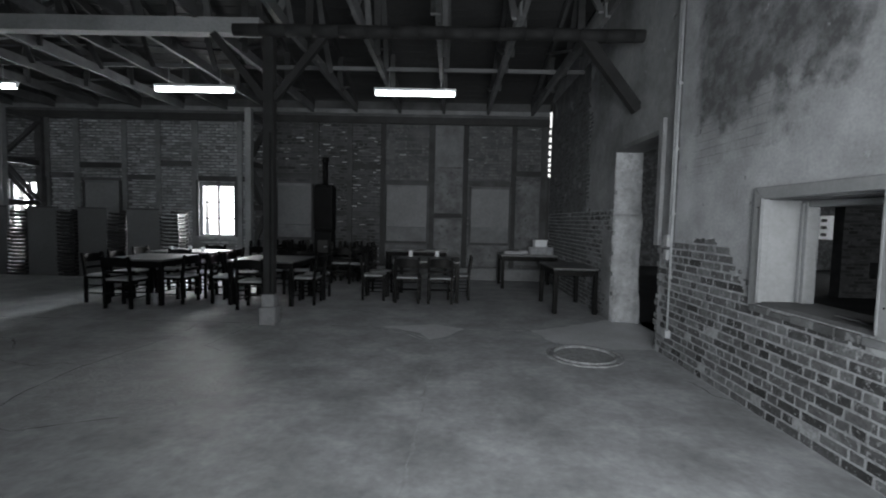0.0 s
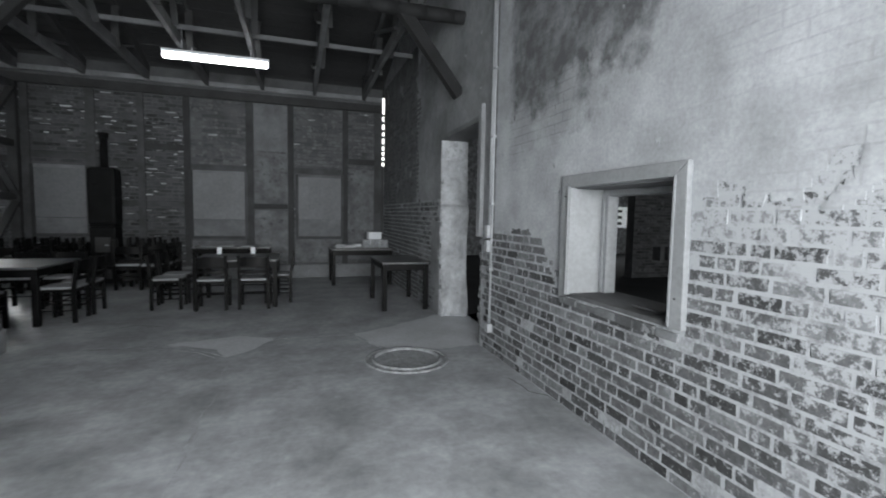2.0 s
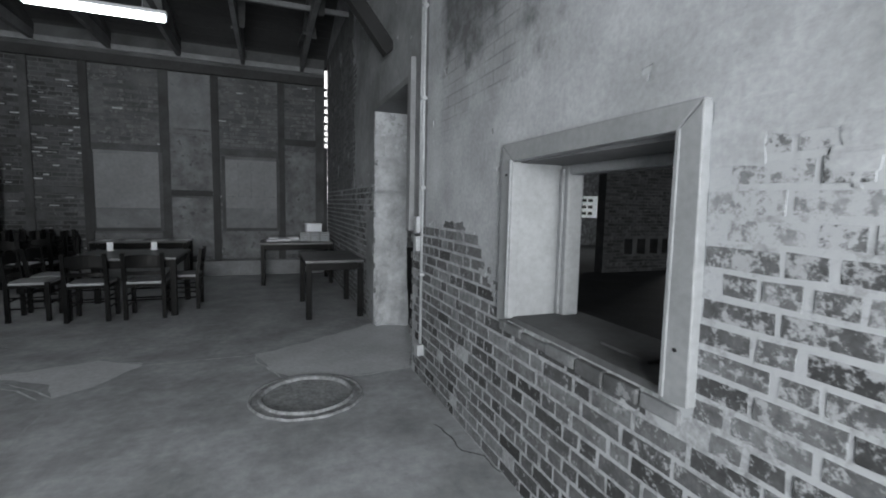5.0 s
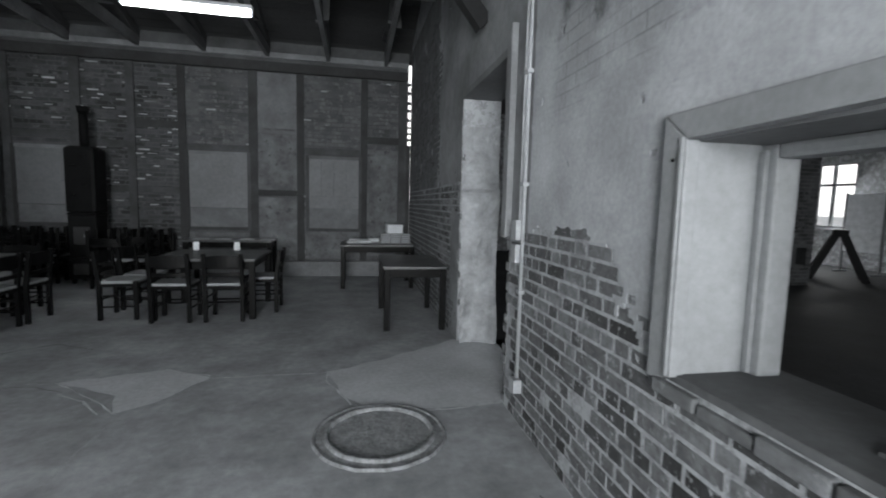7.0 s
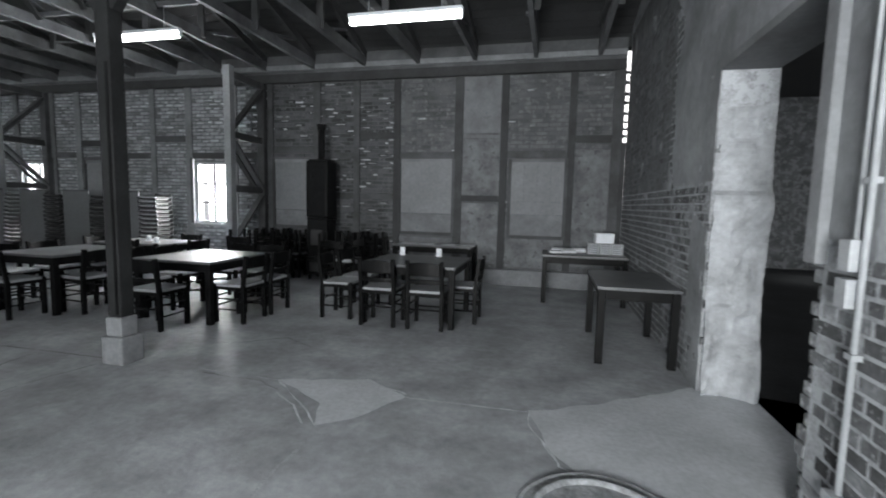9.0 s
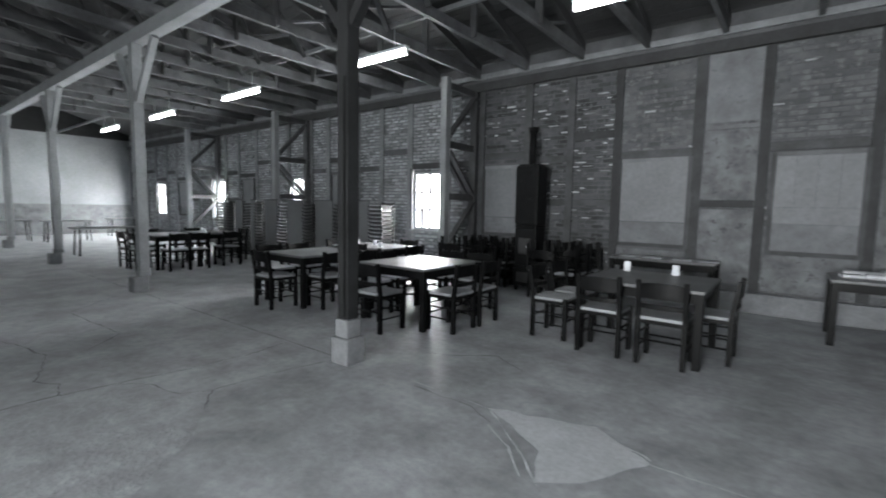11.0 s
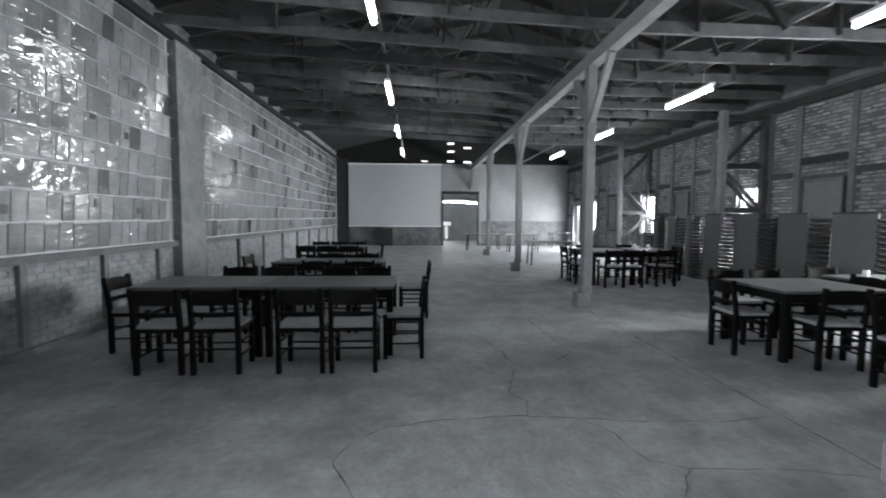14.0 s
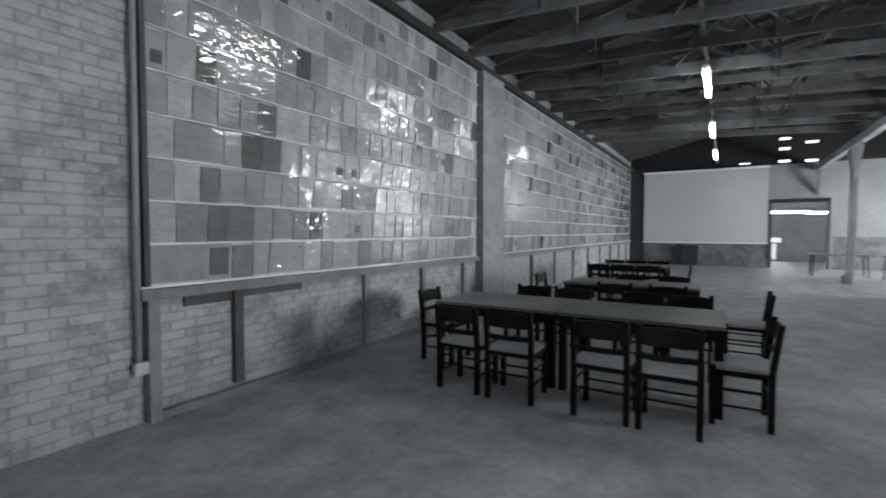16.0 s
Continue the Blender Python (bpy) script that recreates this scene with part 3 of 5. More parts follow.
def plastered(y, z):
    if any(h[0] < y < h[1] and h[2] < z < h[3] for h in EAST_HOLES):
        return False
    if 2.58 < y < 3.76 and 0.86 < z < 1.79:
        return False
    top = edge_height(y + 0.16 * noise.noise((y * 5, z * 5, 4)) + 0.07 * noise.noise((y * 16, z * 16, 4)))
    if 3.6 < y < 4.5:
        top += 0.3 * noise.noise((y * 4.5, z * 4.5, 8)) + 0.12 * noise.noise((y * 13, z * 13, 8))
    if 2.40 < y < 2.6 and z > 1.6:
        return True
    n1 = noise.noise((y * 2.2, z * 2.2, 11)) + 0.5 * noise.noise((y * 7, z * 7, 2))
    if y > 8.3 + 0.25 * noise.noise((z * 2.0, 3, 3)) and n1 > (-0.6 if z > 1.4 else 0.1):
        return False
    if y < 2.52 and z > 0.4:
        return z > 1.64 + 0.3 * noise.noise((y * 2.1, 4, 3)) + 0.22 * noise.noise((y * 6, z * 6, 5)) and (n1 < (0.22 if z > 2.25 else 0.5) or z > 2.7)
    if z < top:
        return 7.0 < y < 7.45 and n1 > -0.25
    return n1 < 0.85 and noise.noise((y * 8, z * 8, 31)) < 0.66


def stain_material():
    """Plaster with one large damp stain high on the wall and runs below the beam."""
    m = material("stained_plaster", 0.34, 0.85, 0.28, 38, 2.2, 0.5, sharp=0.2, fine=0.13)
    n, l = m.node_tree.nodes, m.node_tree.links
    bsdf = n["Principled BSDF"]
    old = bsdf.inputs["Base Color"].links[0].from_socket
    geo, sep = n.new("ShaderNodeNewGeometry"), n.new("ShaderNodeSeparateXYZ")
    warp = n.new("ShaderNodeTexNoise")
    warp.inputs["Scale"].default_value, warp.inputs["Detail"].default_value, warp.inputs["Roughness"].default_value = 2.6, 7.0, 0.65
    l.new(geo.outputs["Position"], warp.inputs["Vector"])
    l.new(geo.outputs["Position"], sep.inputs[0])

    def calc(op, a, b):
        k = n.new("ShaderNodeMath")
        k.operation = op
        for i, v in enumerate((a, b)):
            if isinstance(v, float):
                k.inputs[i].default_value = v
            else:
                l.new(v, k.inputs[i])
        return k.outputs[0]

    jitter = calc("MULTIPLY", calc("SUBTRACT", warp.outputs["Fac"], 0.5), 1.5)
    dy = calc("ABSOLUTE", calc("SUBTRACT", sep.outputs["Y"], 3.83), 0.0)
    lift = calc("MULTIPLY", calc("MAXIMUM", calc("SUBTRACT", 3.6, sep.outputs["Y"]), 0.0), 0.35)
    dz = calc("ABSOLUTE", calc("SUBTRACT", calc("SUBTRACT", sep.outputs["Z"], lift), 3.5), 0.0)
    d = calc("ADD", calc("MAXIMUM", calc("MULTIPLY", dy, 1.12), calc("MULTIPLY", dz, 0.9)), jitter)
    mask = ramp(n, 1.0, 0.0, 0.86, 1.10)
    l.new(d, mask.inputs["Value"])
    mix = n.new("ShaderNodeMix")
    mix.data_type = "RGBA"
    blot = n.new("ShaderNodeTexNoise")
    blot.inputs["Scale"].default_value, blot.inputs["Detail"].default_value, blot.inputs["Roughness"].default_value = 5.0, 8.0, 0.72
    l.new(geo.outputs["Position"], blot.inputs["Vector"])
    patchy = ramp(n, 0.45, 0.95, 0.36, 0.58)
    l.new(blot.outputs["Fac"], patchy.inputs["Value"])
    l.new(calc("MULTIPLY", mask.outputs[0], patchy.outputs[0]), mix.inputs[0])
    l.new(old, mix.inputs[6])
    mix.inputs[7].default_value = (0.068, 0.072, 0.076, 1)
    l.new(mix.outputs[2], bsdf.inputs["Base Color"])
    flat = n.new("ShaderNodeCombineXYZ")
    l.new(sep.outputs["Y"], flat.inputs[0])
    l.new(sep.outputs["Z"], flat.inputs[1])
    course = n.new("ShaderNodeTexBrick")
    course.inputs["Scale"].default_value = 1.0
    course.inputs["Brick Width"].default_value, course.inputs["Row Height"].default_value = 0.226, 0.077
    course.inputs["Mortar Size"].default_value, course.inputs["Mortar Smooth"].default_value = 0.008, 0.6
    l.new(flat.outputs[0], course.inputs["Vector"])
    # bare coursing shows in a strip below and inside the stain
    inside = ramp(n, 1.0, 0.0, 0.45, 0.62)
    l.new(calc("ABSOLUTE", calc("SUBTRACT", sep.outputs["Y"], 4.22), 0.0), inside.inputs["Value"])
    above = ramp(n, 0.0, 1.0, 1.85, 2.1)
    l.new(sep.outputs["Z"], above.inputs["Value"])
    end = ramp(n, 0.24, 0.0, 2.2, 2.9)
    l.new(sep.outputs["Y"], end.inputs["Value"])
    worn = ramp(n, 0.0, 1.0, 0.42, 0.58)
    l.new(warp.outputs["Fac"], worn.inputs["Value"])
    faint = calc("MULTIPLY", calc("MULTIPLY", course.outputs["Fac"], worn.outputs[0]), calc("MAXIMUM", calc("MULTIPLY", inside.outputs[0], above.outputs[0]), end.outputs[0]))
    soil = n.new("ShaderNodeMix")
    soil.data_type = "RGBA"
    strip = calc("MULTIPLY", calc("MULTIPLY", inside.outputs[0], above.outputs[0]), calc("MULTIPLY", worn.outputs[0], 0.28))
    l.new(calc("MAXIMUM", strip, calc("MULTIPLY", faint, 0.55)), soil.inputs[0])
    l.new(mix.outputs[2], soil.inputs[6])
    soil.inputs[7].default_value = (0.075, 0.08, 0.084, 1)
    l.new(soil.outputs[2], bsdf.inputs["Base Color"])
    bp = n.new("ShaderNodeBump")
    bp.inputs["Strength"].default_value, bp.inputs["Distance"].default_value = 0.35, 0.006
    bp.invert = True
    l.new(faint, bp.inputs["Height"])
    l.new(bsdf.inputs["Normal"].links[0].from_socket, bp.inputs["Normal"])
    l.new(bp.outputs[0], bsdf.inputs["Normal"])
    return m


STAINED = stain_material()
us = [YS + 0.0235 * i for i in range(521)]
vs = [0.0235 * j for j in range(211)]
# Darker plaster beyond the conduit: the fall-off of daylight is put into its colour.
SHADE_PLASTER = material("shade_plaster", 0.21, 0.88, 0.4, 16, 1.1, 0.4, sharp=0.16)
SPLIT = 244
for name, sel, mat, label in (("plaster", us[:SPLIT + 1], STAINED, "aged white plaster with bare patches"), ("plaster_by_door", us[SPLIT:], SHADE_PLASTER, "grey plaster beyond the conduit, darkened in place of shade")):
    pl = cells(B(), "x", XE - 0.0055, XE + 0.004, sel, vs, lambda i, j: plastered((sel[i] + sel[i + 1]) / 2, (vs[j] + vs[j + 1]) / 2), 0.019, 0.0012)
    part(name, pl, mat, wall_east, label)

frame_e = empty("window_1", XE, 0, 0)
y0, y1, z0, z1 = 2.57, 3.77, 0.90, 1.80


def plank(pts, x0, x1, bevel=0.006):
    """A board with the outline pts (y, z) on the wall, from x0 to x1 across it."""
    bm = B()
    a, b = ([bm.verts.new((x, y, z)) for y, z in pts] for x in (x0, x1))
    bm.faces.new(a)
    bm.faces.new(list(reversed(b)))
    for i in range(len(pts)):
        k = (i + 1) % len(pts)
        bm.faces.new((a[k], a[i], b[i], b[k]))
    bmesh.ops.recalc_face_normals(bm, faces=bm.faces)
    bmesh.ops.bevel(bm, geom=list(bm.edges), offset=bevel, segments=2, affect="EDGES", profile=0.6)
    return bm


part("frame_head", plank([(y0, z1), (y1, z1), (3.652, 1.706), (2.662, 1.716)], -0.035, 0.02), WHITE_PAINT, frame_e)
part("frame_jamb", plank([(y1, z1 - 0.004), (y1 + 0.004, 0.86), (3.652, 0.895), (3.652, 1.702)], -0.034, 0.02), WHITE_PAINT, frame_e)
part("frame_jamb", plank([(y0, z1 - 0.004), (2.556, 0.885), (2.652, 0.875), (2.662, 1.712)], -0.037, 0.02), WHITE_PAINT, frame_e)
part("bead", bar(B(), (-0.036, 3.668, 0.90), (-0.036, 3.668, 1.71), 0.012, 0.016, (1, 0, 0)), WHITE_PAINT, frame_e)
part("bead", bar(B(), (-0.036, 2.648, 0.89), (-0.036, 2.650, 1.72), 0.012, 0.016, (1, 0, 0)), WHITE_PAINT, frame_e)
part("reveal_lining", plank([(3.66, 0.90), (3.69, 0.90), (3.69, 1.70), (3.66, 1.70)], 0.02, 0.27, 0.003), WHITE_PAINT, frame_e)
part("reveal_lining", plank([(2.63, 0.90), (2.655, 0.90), (2.655, 1.70), (2.63, 1.70)], 0.02, 0.27, 0.003), WHITE_PAINT, frame_e)
part("reveal_lining", box(B(), 0.02, 0.40, 2.64, 3.70, 1.70, 1.72, 0.003), TIMBER, frame_e, "dark underside of the lintel")
part("casing", box(B(), 0.27, 0.37, 3.60, 3.695, 0.90, 1.70, 0.014), WHITE_PAINT, frame_e)
part("bead", box(B(), 0.255, 0.275, 3.63, 3.658, 0.905, 1.68, 0.006), WHITE_PAINT, frame_e)
part("casing", box(B(), 0.27, 0.37, 2.64, 2.72, 0.90, 1.70, 0.014), WHITE_PAINT, frame_e)
part("casing", box(B(), 0.27, 0.37, 2.72, 3.60, 1.65, 1.70, 0.014), WHITE_PAINT, frame_e)
part("nail", rod(B(), (-0.04, 3.71, 1.64), (-0.03, 3.71, 1.64), 0.006, seg=8), IRON, frame_e)
part("nail", rod(B(), (-0.04, 2.61, 1.05), (-0.03, 2.61, 1.05), 0.006, seg=8), IRON, frame_e)
part("loose_board", box(B(), 0.12, 0.3, 2.86, 3.12, 0.903, 0.915, 0.003), SILL_BOARD, frame_e, "short loose board on the sill")
part("sill", box(B(), -0.005, 0.43, 2.60, 3.74, 0.872, 0.902, 0.006), SILL_BOARD, frame_e, "worn grey sill board")
bm = B()
yy = 2.60
while yy < 3.78:
    w = random.choice((0.105, 0.21, 0.215, 0.16))
    drop = 0.012 * random.random()
    box(bm, -0.004 - 0.03 * random.random(), 0.05, yy, min(yy + w, 3.8), 0.800 + 0.014 * random.random(), 0.870 - 1.6 * drop, 0.009)
    yy += w + 0.008
part("sill_bricks", bm, SILL_BRICK, frame_e, "broken brick edge below the sill")
tagged(frame_e, "white painted timber frame of an open serving hatch", "window frame", kind="structure")

door = empty("door_1", XE, 0, 0)
part("door_frame", box(B(), -0.05, 0.10, 5.40, 5.50, 1.25, 2.72, 0.006), TIMBER, door, "split grey timber jamb")
part("lintel", box(B(), -0.008, 0.40, 5.42, 7.02, 2.56, 2.62, 0.004), TIMBER, door)
jamb = B()
us2, vs2 = [0.0 + 0.04 * i for i in range(11)], [0.04 * j for j in range(65)]
for i in range(10):
    for j in range(57):
        d = [0.07 * noise.noise(((us2[i + p]) * 4, vs2[j + q] * 3, 9)) + 0.035 * noise.noise((us2[i + p] * 13, vs2[j + q] * 11, 4)) + (0.035 if vs2[j + q] < 1.62 else 0.0) + 0.05 * max(0.0, 0.8 - vs2[j + q]) for p, q in ((0, 0), (1, 0), (1, 1), (0, 1))]
        jamb.faces.new([jamb.verts.new((us2[i + p], 7.0 - 0.02 - dd, vs2[j + q])) for (p, q), dd in zip(((0, 0), (1, 0), (1, 1), (0, 1)), d)])
bmesh.ops.remove_doubles(jamb, verts=jamb.verts, dist=0.001)
part("jamb_render", jamb, JAMB, door, "crumbling whitewashed render, lightened for daylight")
bm = B()
for j in range(0, 33):
    box(bm, -0.01 + 0.02 * random.random(), 0.3, 5.42, 5.46 + 0.05 * random.random(), 0.077 * j, 0.077 * j + 0.066, 0.008)
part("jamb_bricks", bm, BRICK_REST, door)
tagged(door, "open doorway with crumbling plastered jambs", "doorway", kind="structure")


def conduit(y, z0, z1, boxes):
    c = empty("conduit", XE - 0.03, y, 0)
    part("pipe", rod(B(), (0, 0, z0), (0, 0, z1), 0.013), PLASTER, c)
    part("pipe", rod(B(), (0, 0.06, 1.25), (0, 0.06, z1), 0.011), PLASTER, c)
    for zb, h in boxes:
        part("switch_box", box(B(), -0.04, 0.018, 0.02 if zb > 1 else -0.05, 0.10 if zb > 1 else 0.04, zb, zb + h, 0.006), PALE_PLASTIC, c)
    for zc in (0.9, 1.6, 2.3, 3.0):
        part("clip", box(B(), -0.02, 0.02, -0.025, 0.025, zc, zc + 0.025), PLASTER, c)
    return tagged(c, "white painted conduit with switch boxes on the wall", "conduit")


conduit(5.10, 0.30, 4.1, [(1.25, 0.13), (1.10, 0.12), (0.24, 0.09)])

# bricks of the east wall: headers and stretchers mixed
COURSE = 0.077
meshes = {}


def brick_mesh(kind):
    if kind not in meshes:
        k, variant = kind
        L = (0.113 if k else 0.226) - 0.012
        bm = B()
        rng = random.Random(variant * 7 + k)
        c = [rng.uniform(0.001, 0.007) for _ in range(4)]
        front = [(0, c[0], c[0]), (0, L - c[1], c[1]), (0, L - c[2], COURSE - 0.010 - c[2]), (0, c[3], COURSE - 0.010 - c[3])]
        back = [(0.03, 0, 0), (0.03, L, 0), (0.03, L, COURSE - 0.010), (0.03, 0, COURSE - 0.010)]
        f = [bm.verts.new(p) for p in front]
        g = [bm.verts.new(p) for p in back]
        bm.faces.new(f)
        for i in range(4):
            bm.faces.new((f[i], g[i], g[(i + 1) % 4], f[(i + 1) % 4]))
        me = bpy.data.meshes.new("brick")
        bmesh.ops.recalc_face_normals(bm, faces=bm.faces)
        bm.to_mesh(me)
        bm.free()
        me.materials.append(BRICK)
        meshes[kind] = me
    return meshes[kind]


def add_brick(verts, faces, x, y, z, L, H, d):
    b = len(verts)
    e = random.uniform(0.001, 0.006)
    verts += [(x, y + e, z + e), (x, y + L - e, z + e), (x, y + L - e, z + H - e), (x, y + e, z + H - e), (x + d, y, z), (x + d, y + L, z), (x + d, y + L, z + H), (x + d, y, z + H)]
    faces += [(b, b + 3, b + 2, b + 1), (b, b + 1, b + 5, b + 4), (b + 1, b + 2, b + 6, b + 5), (b + 2, b + 3, b + 7, b + 6), (b + 3, b, b + 4, b + 7)]


def from_lists(name, verts, faces, mat, parent, label=""):
    me = bpy.data.meshes.new(name)
    me.from_pydata(verts, [], faces)
    me.materials.append(mat)
    ob = new(name, me)
    ob.parent = parent
    if label:
        tagged(ob, label)
    return tagged(ob, kind="stuff")


brng = random.Random(5)
verts, faces, loose, nv, nf = [], [], [], [], []
for j in range(51):
    z = COURSE * j + 0.004
    y = YS + (0.06 if j % 2 else 0.0)
    while y < YN - 0.1:
        header = int(brng.random() < 0.5)
        pitch = 0.113 if header else 0.226
        mid, zm, L = y + pitch / 2, z + COURSE / 2, pitch - 0.012
        hole = any(h[0] - 0.03 < mid < h[1] + 0.03 and h[2] - 0.02 < zm < h[3] + 0.12 for h in EAST_HOLES) or (2.56 < mid < 3.80 and 0.86 < zm < 1.86)
        if not hole and not (plastered(mid, zm) and plastered(y, zm) and plastered(y + L, zm)) and brng.random() > 0.02:
            x = XE - 0.0025 + brng.uniform(-0.0015, 0.0025)
            if 2.0 < mid < 5.3 and zm < 1.4 and len(loose) < 300:
                loose.append((x, y + brng.uniform(-0.003, 0.003), z, header, brng.randrange(6)))
            else:
                add_brick(*((nv, nf) if mid > 8.3 else (verts, faces)), x, y, z, L, COURSE - 0.011, 0.03)
        y += pitch
part("dark_joints", box(B(), XE - 0.001, XE + 0.004, 8.45, YN - 0.03, 1.7, 4.4), GREY_PLASTER, wall_east, "darker joints at the north end of the wall")
from_lists("dark_brickwork", nv, nf, DUST_BRICK, wall_east, "dark bricks beside the corner")
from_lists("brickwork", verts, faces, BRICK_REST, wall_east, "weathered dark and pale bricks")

# ---- north wall: frame, infill, windows ----
STUDS = [2.36, 1.61, 0.41, -0.44, -1.66, -2.50, -3.36, -4.42, -5.28, -6.42, -7.36, -8.22, -9.44, -10.2, -11.3, -12.2, -13.1, -14.2, -15.1, -16.2, -17.1, -18.0, -19.1, -20.0, -21.15, -22.2, -23.2, -24.1]
frame_n = empty("timber_frame", 0, YN, 0)
for i, x in enumerate(STUDS):
    w = 0.13 if i % 3 else 0.16
    # West of x -5 the studs are paler too, in place of light.
    part("stud", box(B(), x - w / 2, x + w / 2, -0.05, 0.01, 0.3, 3.85, 0.006), STUD if x > -5 else TIMBER, frame_n)
part("wall_plate", box(B(), XW, 2.46, -0.09, 0.05, 3.85, 4.02, 0.008), STUD, frame_n)
part("wall_plate", box(B(), XW, 2.46, -0.05, 0.05, 4.10, 4.20, 0.008), TIMBER, frame_n)
RAIL_Z = [2.62, 2.36, 2.72, 2.34, 2.72, 2.34, 2.45, 2.34, 2.34, 2.7, 2.34]
for i in range(len(STUDS) - 1):
    za = RAIL_Z[i % len(RAIL_Z)]
    x1, x0 = STUDS[i] - 0.07, STUDS[i + 1] + 0.07
    part("rail", box(B(), x0, x1, -0.03 if i == 2 else -0.04, 0.01, za, za + (0.06 if i == 2 else 0.13), 0.005), STUD if i != 2 else TIMBER, frame_n)
    if (i % 3 == 2 or i == 4) and not any(x0 < w < x1 for w in WINDOWS):
        part("rail", box(B(), x0, x1, -0.035, 0.01, 1.55, 1.66, 0.005), STUD, frame_n)
tagged(frame_n, "weathered timber studs and rails of the wall", "timber frame", kind="structure")

verts, faces, fv, ff, gv, gf, hv, hf = [], [], [], [], [], [], [], []
for j in range(48):
    z = COURSE * j + 0.3
    x = XW + (0.0 if j % 2 else 0.1)
    while x < 2.3:
        mid, zm = x + 0.1, z + 0.03
        blank = any(a - 0.06 < mid < b + 0.06 and 0.85 < zm < 2.4 for a, b in ((0.5, 1.55), (-1.63, -0.5), (-4.37, -3.36), (-9.35, -8.2)))
        if not any(h[0] - 0.14 < mid < h[1] + 0.14 and h[2] - 0.05 < zm < h[3] + 0.05 for h in NORTH_HOLES) and not blank and z < 3.8:
            n1 = noise.noise((mid * 1.1, zm * 1.4, 21))
            rough = -1.66 > mid or noise.noise((mid * 0.9, zm * 0.9, 3)) > 0.0
            if rough or brng.random() < 0.8:
                # West of x -5 lightened bricks and extra flakes make up for weak light.
                tv, tf = (gv, gf) if mid < -5 else (hv, hf) if mid > -1.66 else (verts, faces)
                pieces = [(x, z, 0.212, COURSE - 0.012, brng.uniform(0.004, 0.016), tv, tf)]
                if brng.random() < (0.62 if mid < -5 and n1 > -0.25 else 0.2 if mid < -5 else 0.34 if mid < -1.66 and n1 > -0.1 else 0.04):
                    L = brng.uniform(0.06, 0.2)
                    pieces.append((x + brng.uniform(0.0, 0.2 - L), z + brng.uniform(0.0, 0.03), L, brng.uniform(0.014, 0.034), 0.0185, fv, ff))
                for px0, pz0, L, H, d, tv, tf in pieces:
                    b0 = len(tv)
                    add_brick(tv, tf, 0, px0, pz0, L, H, 0.02)
                    for k in range(b0, len(tv)):
                        px, py, pz = tv[k]
                        tv[k] = (py, YN - d + px, pz)
        x += 0.226
from_lists("brick_infill", verts, faces, DARK_BRICK, wall_north, "sooty dark brick infill")
from_lists("dust_grey_infill", hv, hf, DUST_BRICK, wall_north, "dust-grey brick infill")
from_lists("grey_infill", gv, gf, PALE_INFILL, wall_north, "grey brick infill, lightened in place of daylight")
from_lists("limewashed_bricks", fv, ff, FLAKE, wall_north, "bricks with flaking limewash")
bm = B()
for a, b, z0, z1 in ((-0.39, 0.35, 1.56, 2.71), (-0.39, 0.35, 0.4, 1.52), (1.68, 2.28, 0.4, 2.5), (-1.6, -0.5, 0.34, 0.84), (0.5, 1.56, 0.34, 0.9)):
    box(bm, a, b, YN - 0.022, YN + 0.004, z0, z1, 0.004)
part("render_panel", box(B(), -0.38, 0.34, YN - 0.024, YN + 0.004, 2.82, 3.84, 0.006), PALE_RENDER, wall_north, "pale rendered infill panel")
part("render_panel", bm, GREY_PLASTER, wall_north, "grey rendered infill panels")

for x0, x1, z0, z1, sheets, lo, hi in ((0.51, 1.57, 0.88, 2.34, 4, 1.33, 1.56), (-1.62, -0.49, 0.88, 2.34, 1, 1.29, 1.30), (-4.37, -3.40, 0.92, 2.33, 1, 1.29, 1.30), (-9.3, -8.3, 0.95, 2.3, 1, 1.3, 1.31), (-14.0, -13.2, 0.95, 2.3, 4, 1.3, 1.5), (-18.9, -18.1, 0.95, 2.3, 1, 1.3, 1.31)):
    s = empty("boarded_window", 0, YN, 0)
    w = (x1 - x0 - 0.1) / sheets
    for k in range(sheets):
        part("board", box(B(), x0 + 0.05 + k * w, x0 + 0.047 + (k + 1) * w, -0.045, -0.02, hi + 0.003, z1 - 0.05, 0.002), BLANK, s)
    part("lower_board", box(B(), x0 + 0.05, x1 - 0.05, -0.038, -0.02, z0 + 0.05, lo - 0.003, 0.002), PALE_RENDER, s, "stained lower board")
    if hi - lo > 0.05:
        part("cross_board", box(B(), x0 + 0.05, x1 - 0.05, -0.052, -0.018, lo, hi, 0.003), BLANK, s)
    for a, b, c, d in ((x0, x0 + 0.06, z0, z1), (x1 - 0.06, x1, z0, z1), (x0 + 0.06, x1 - 0.06, z1 - 0.06, z1), (x0 + 0.06, x1 - 0.06, z0, z0 + 0.06)):
        part("frame", box(B(), a, b, -0.065, -0.01, c, d, 0.005), STUD if c != z1 - 0.06 else TIMBER, s)
    tagged(s, "boarded-up window with grey painted boards", "boarded window", "boarded windows", "structure")

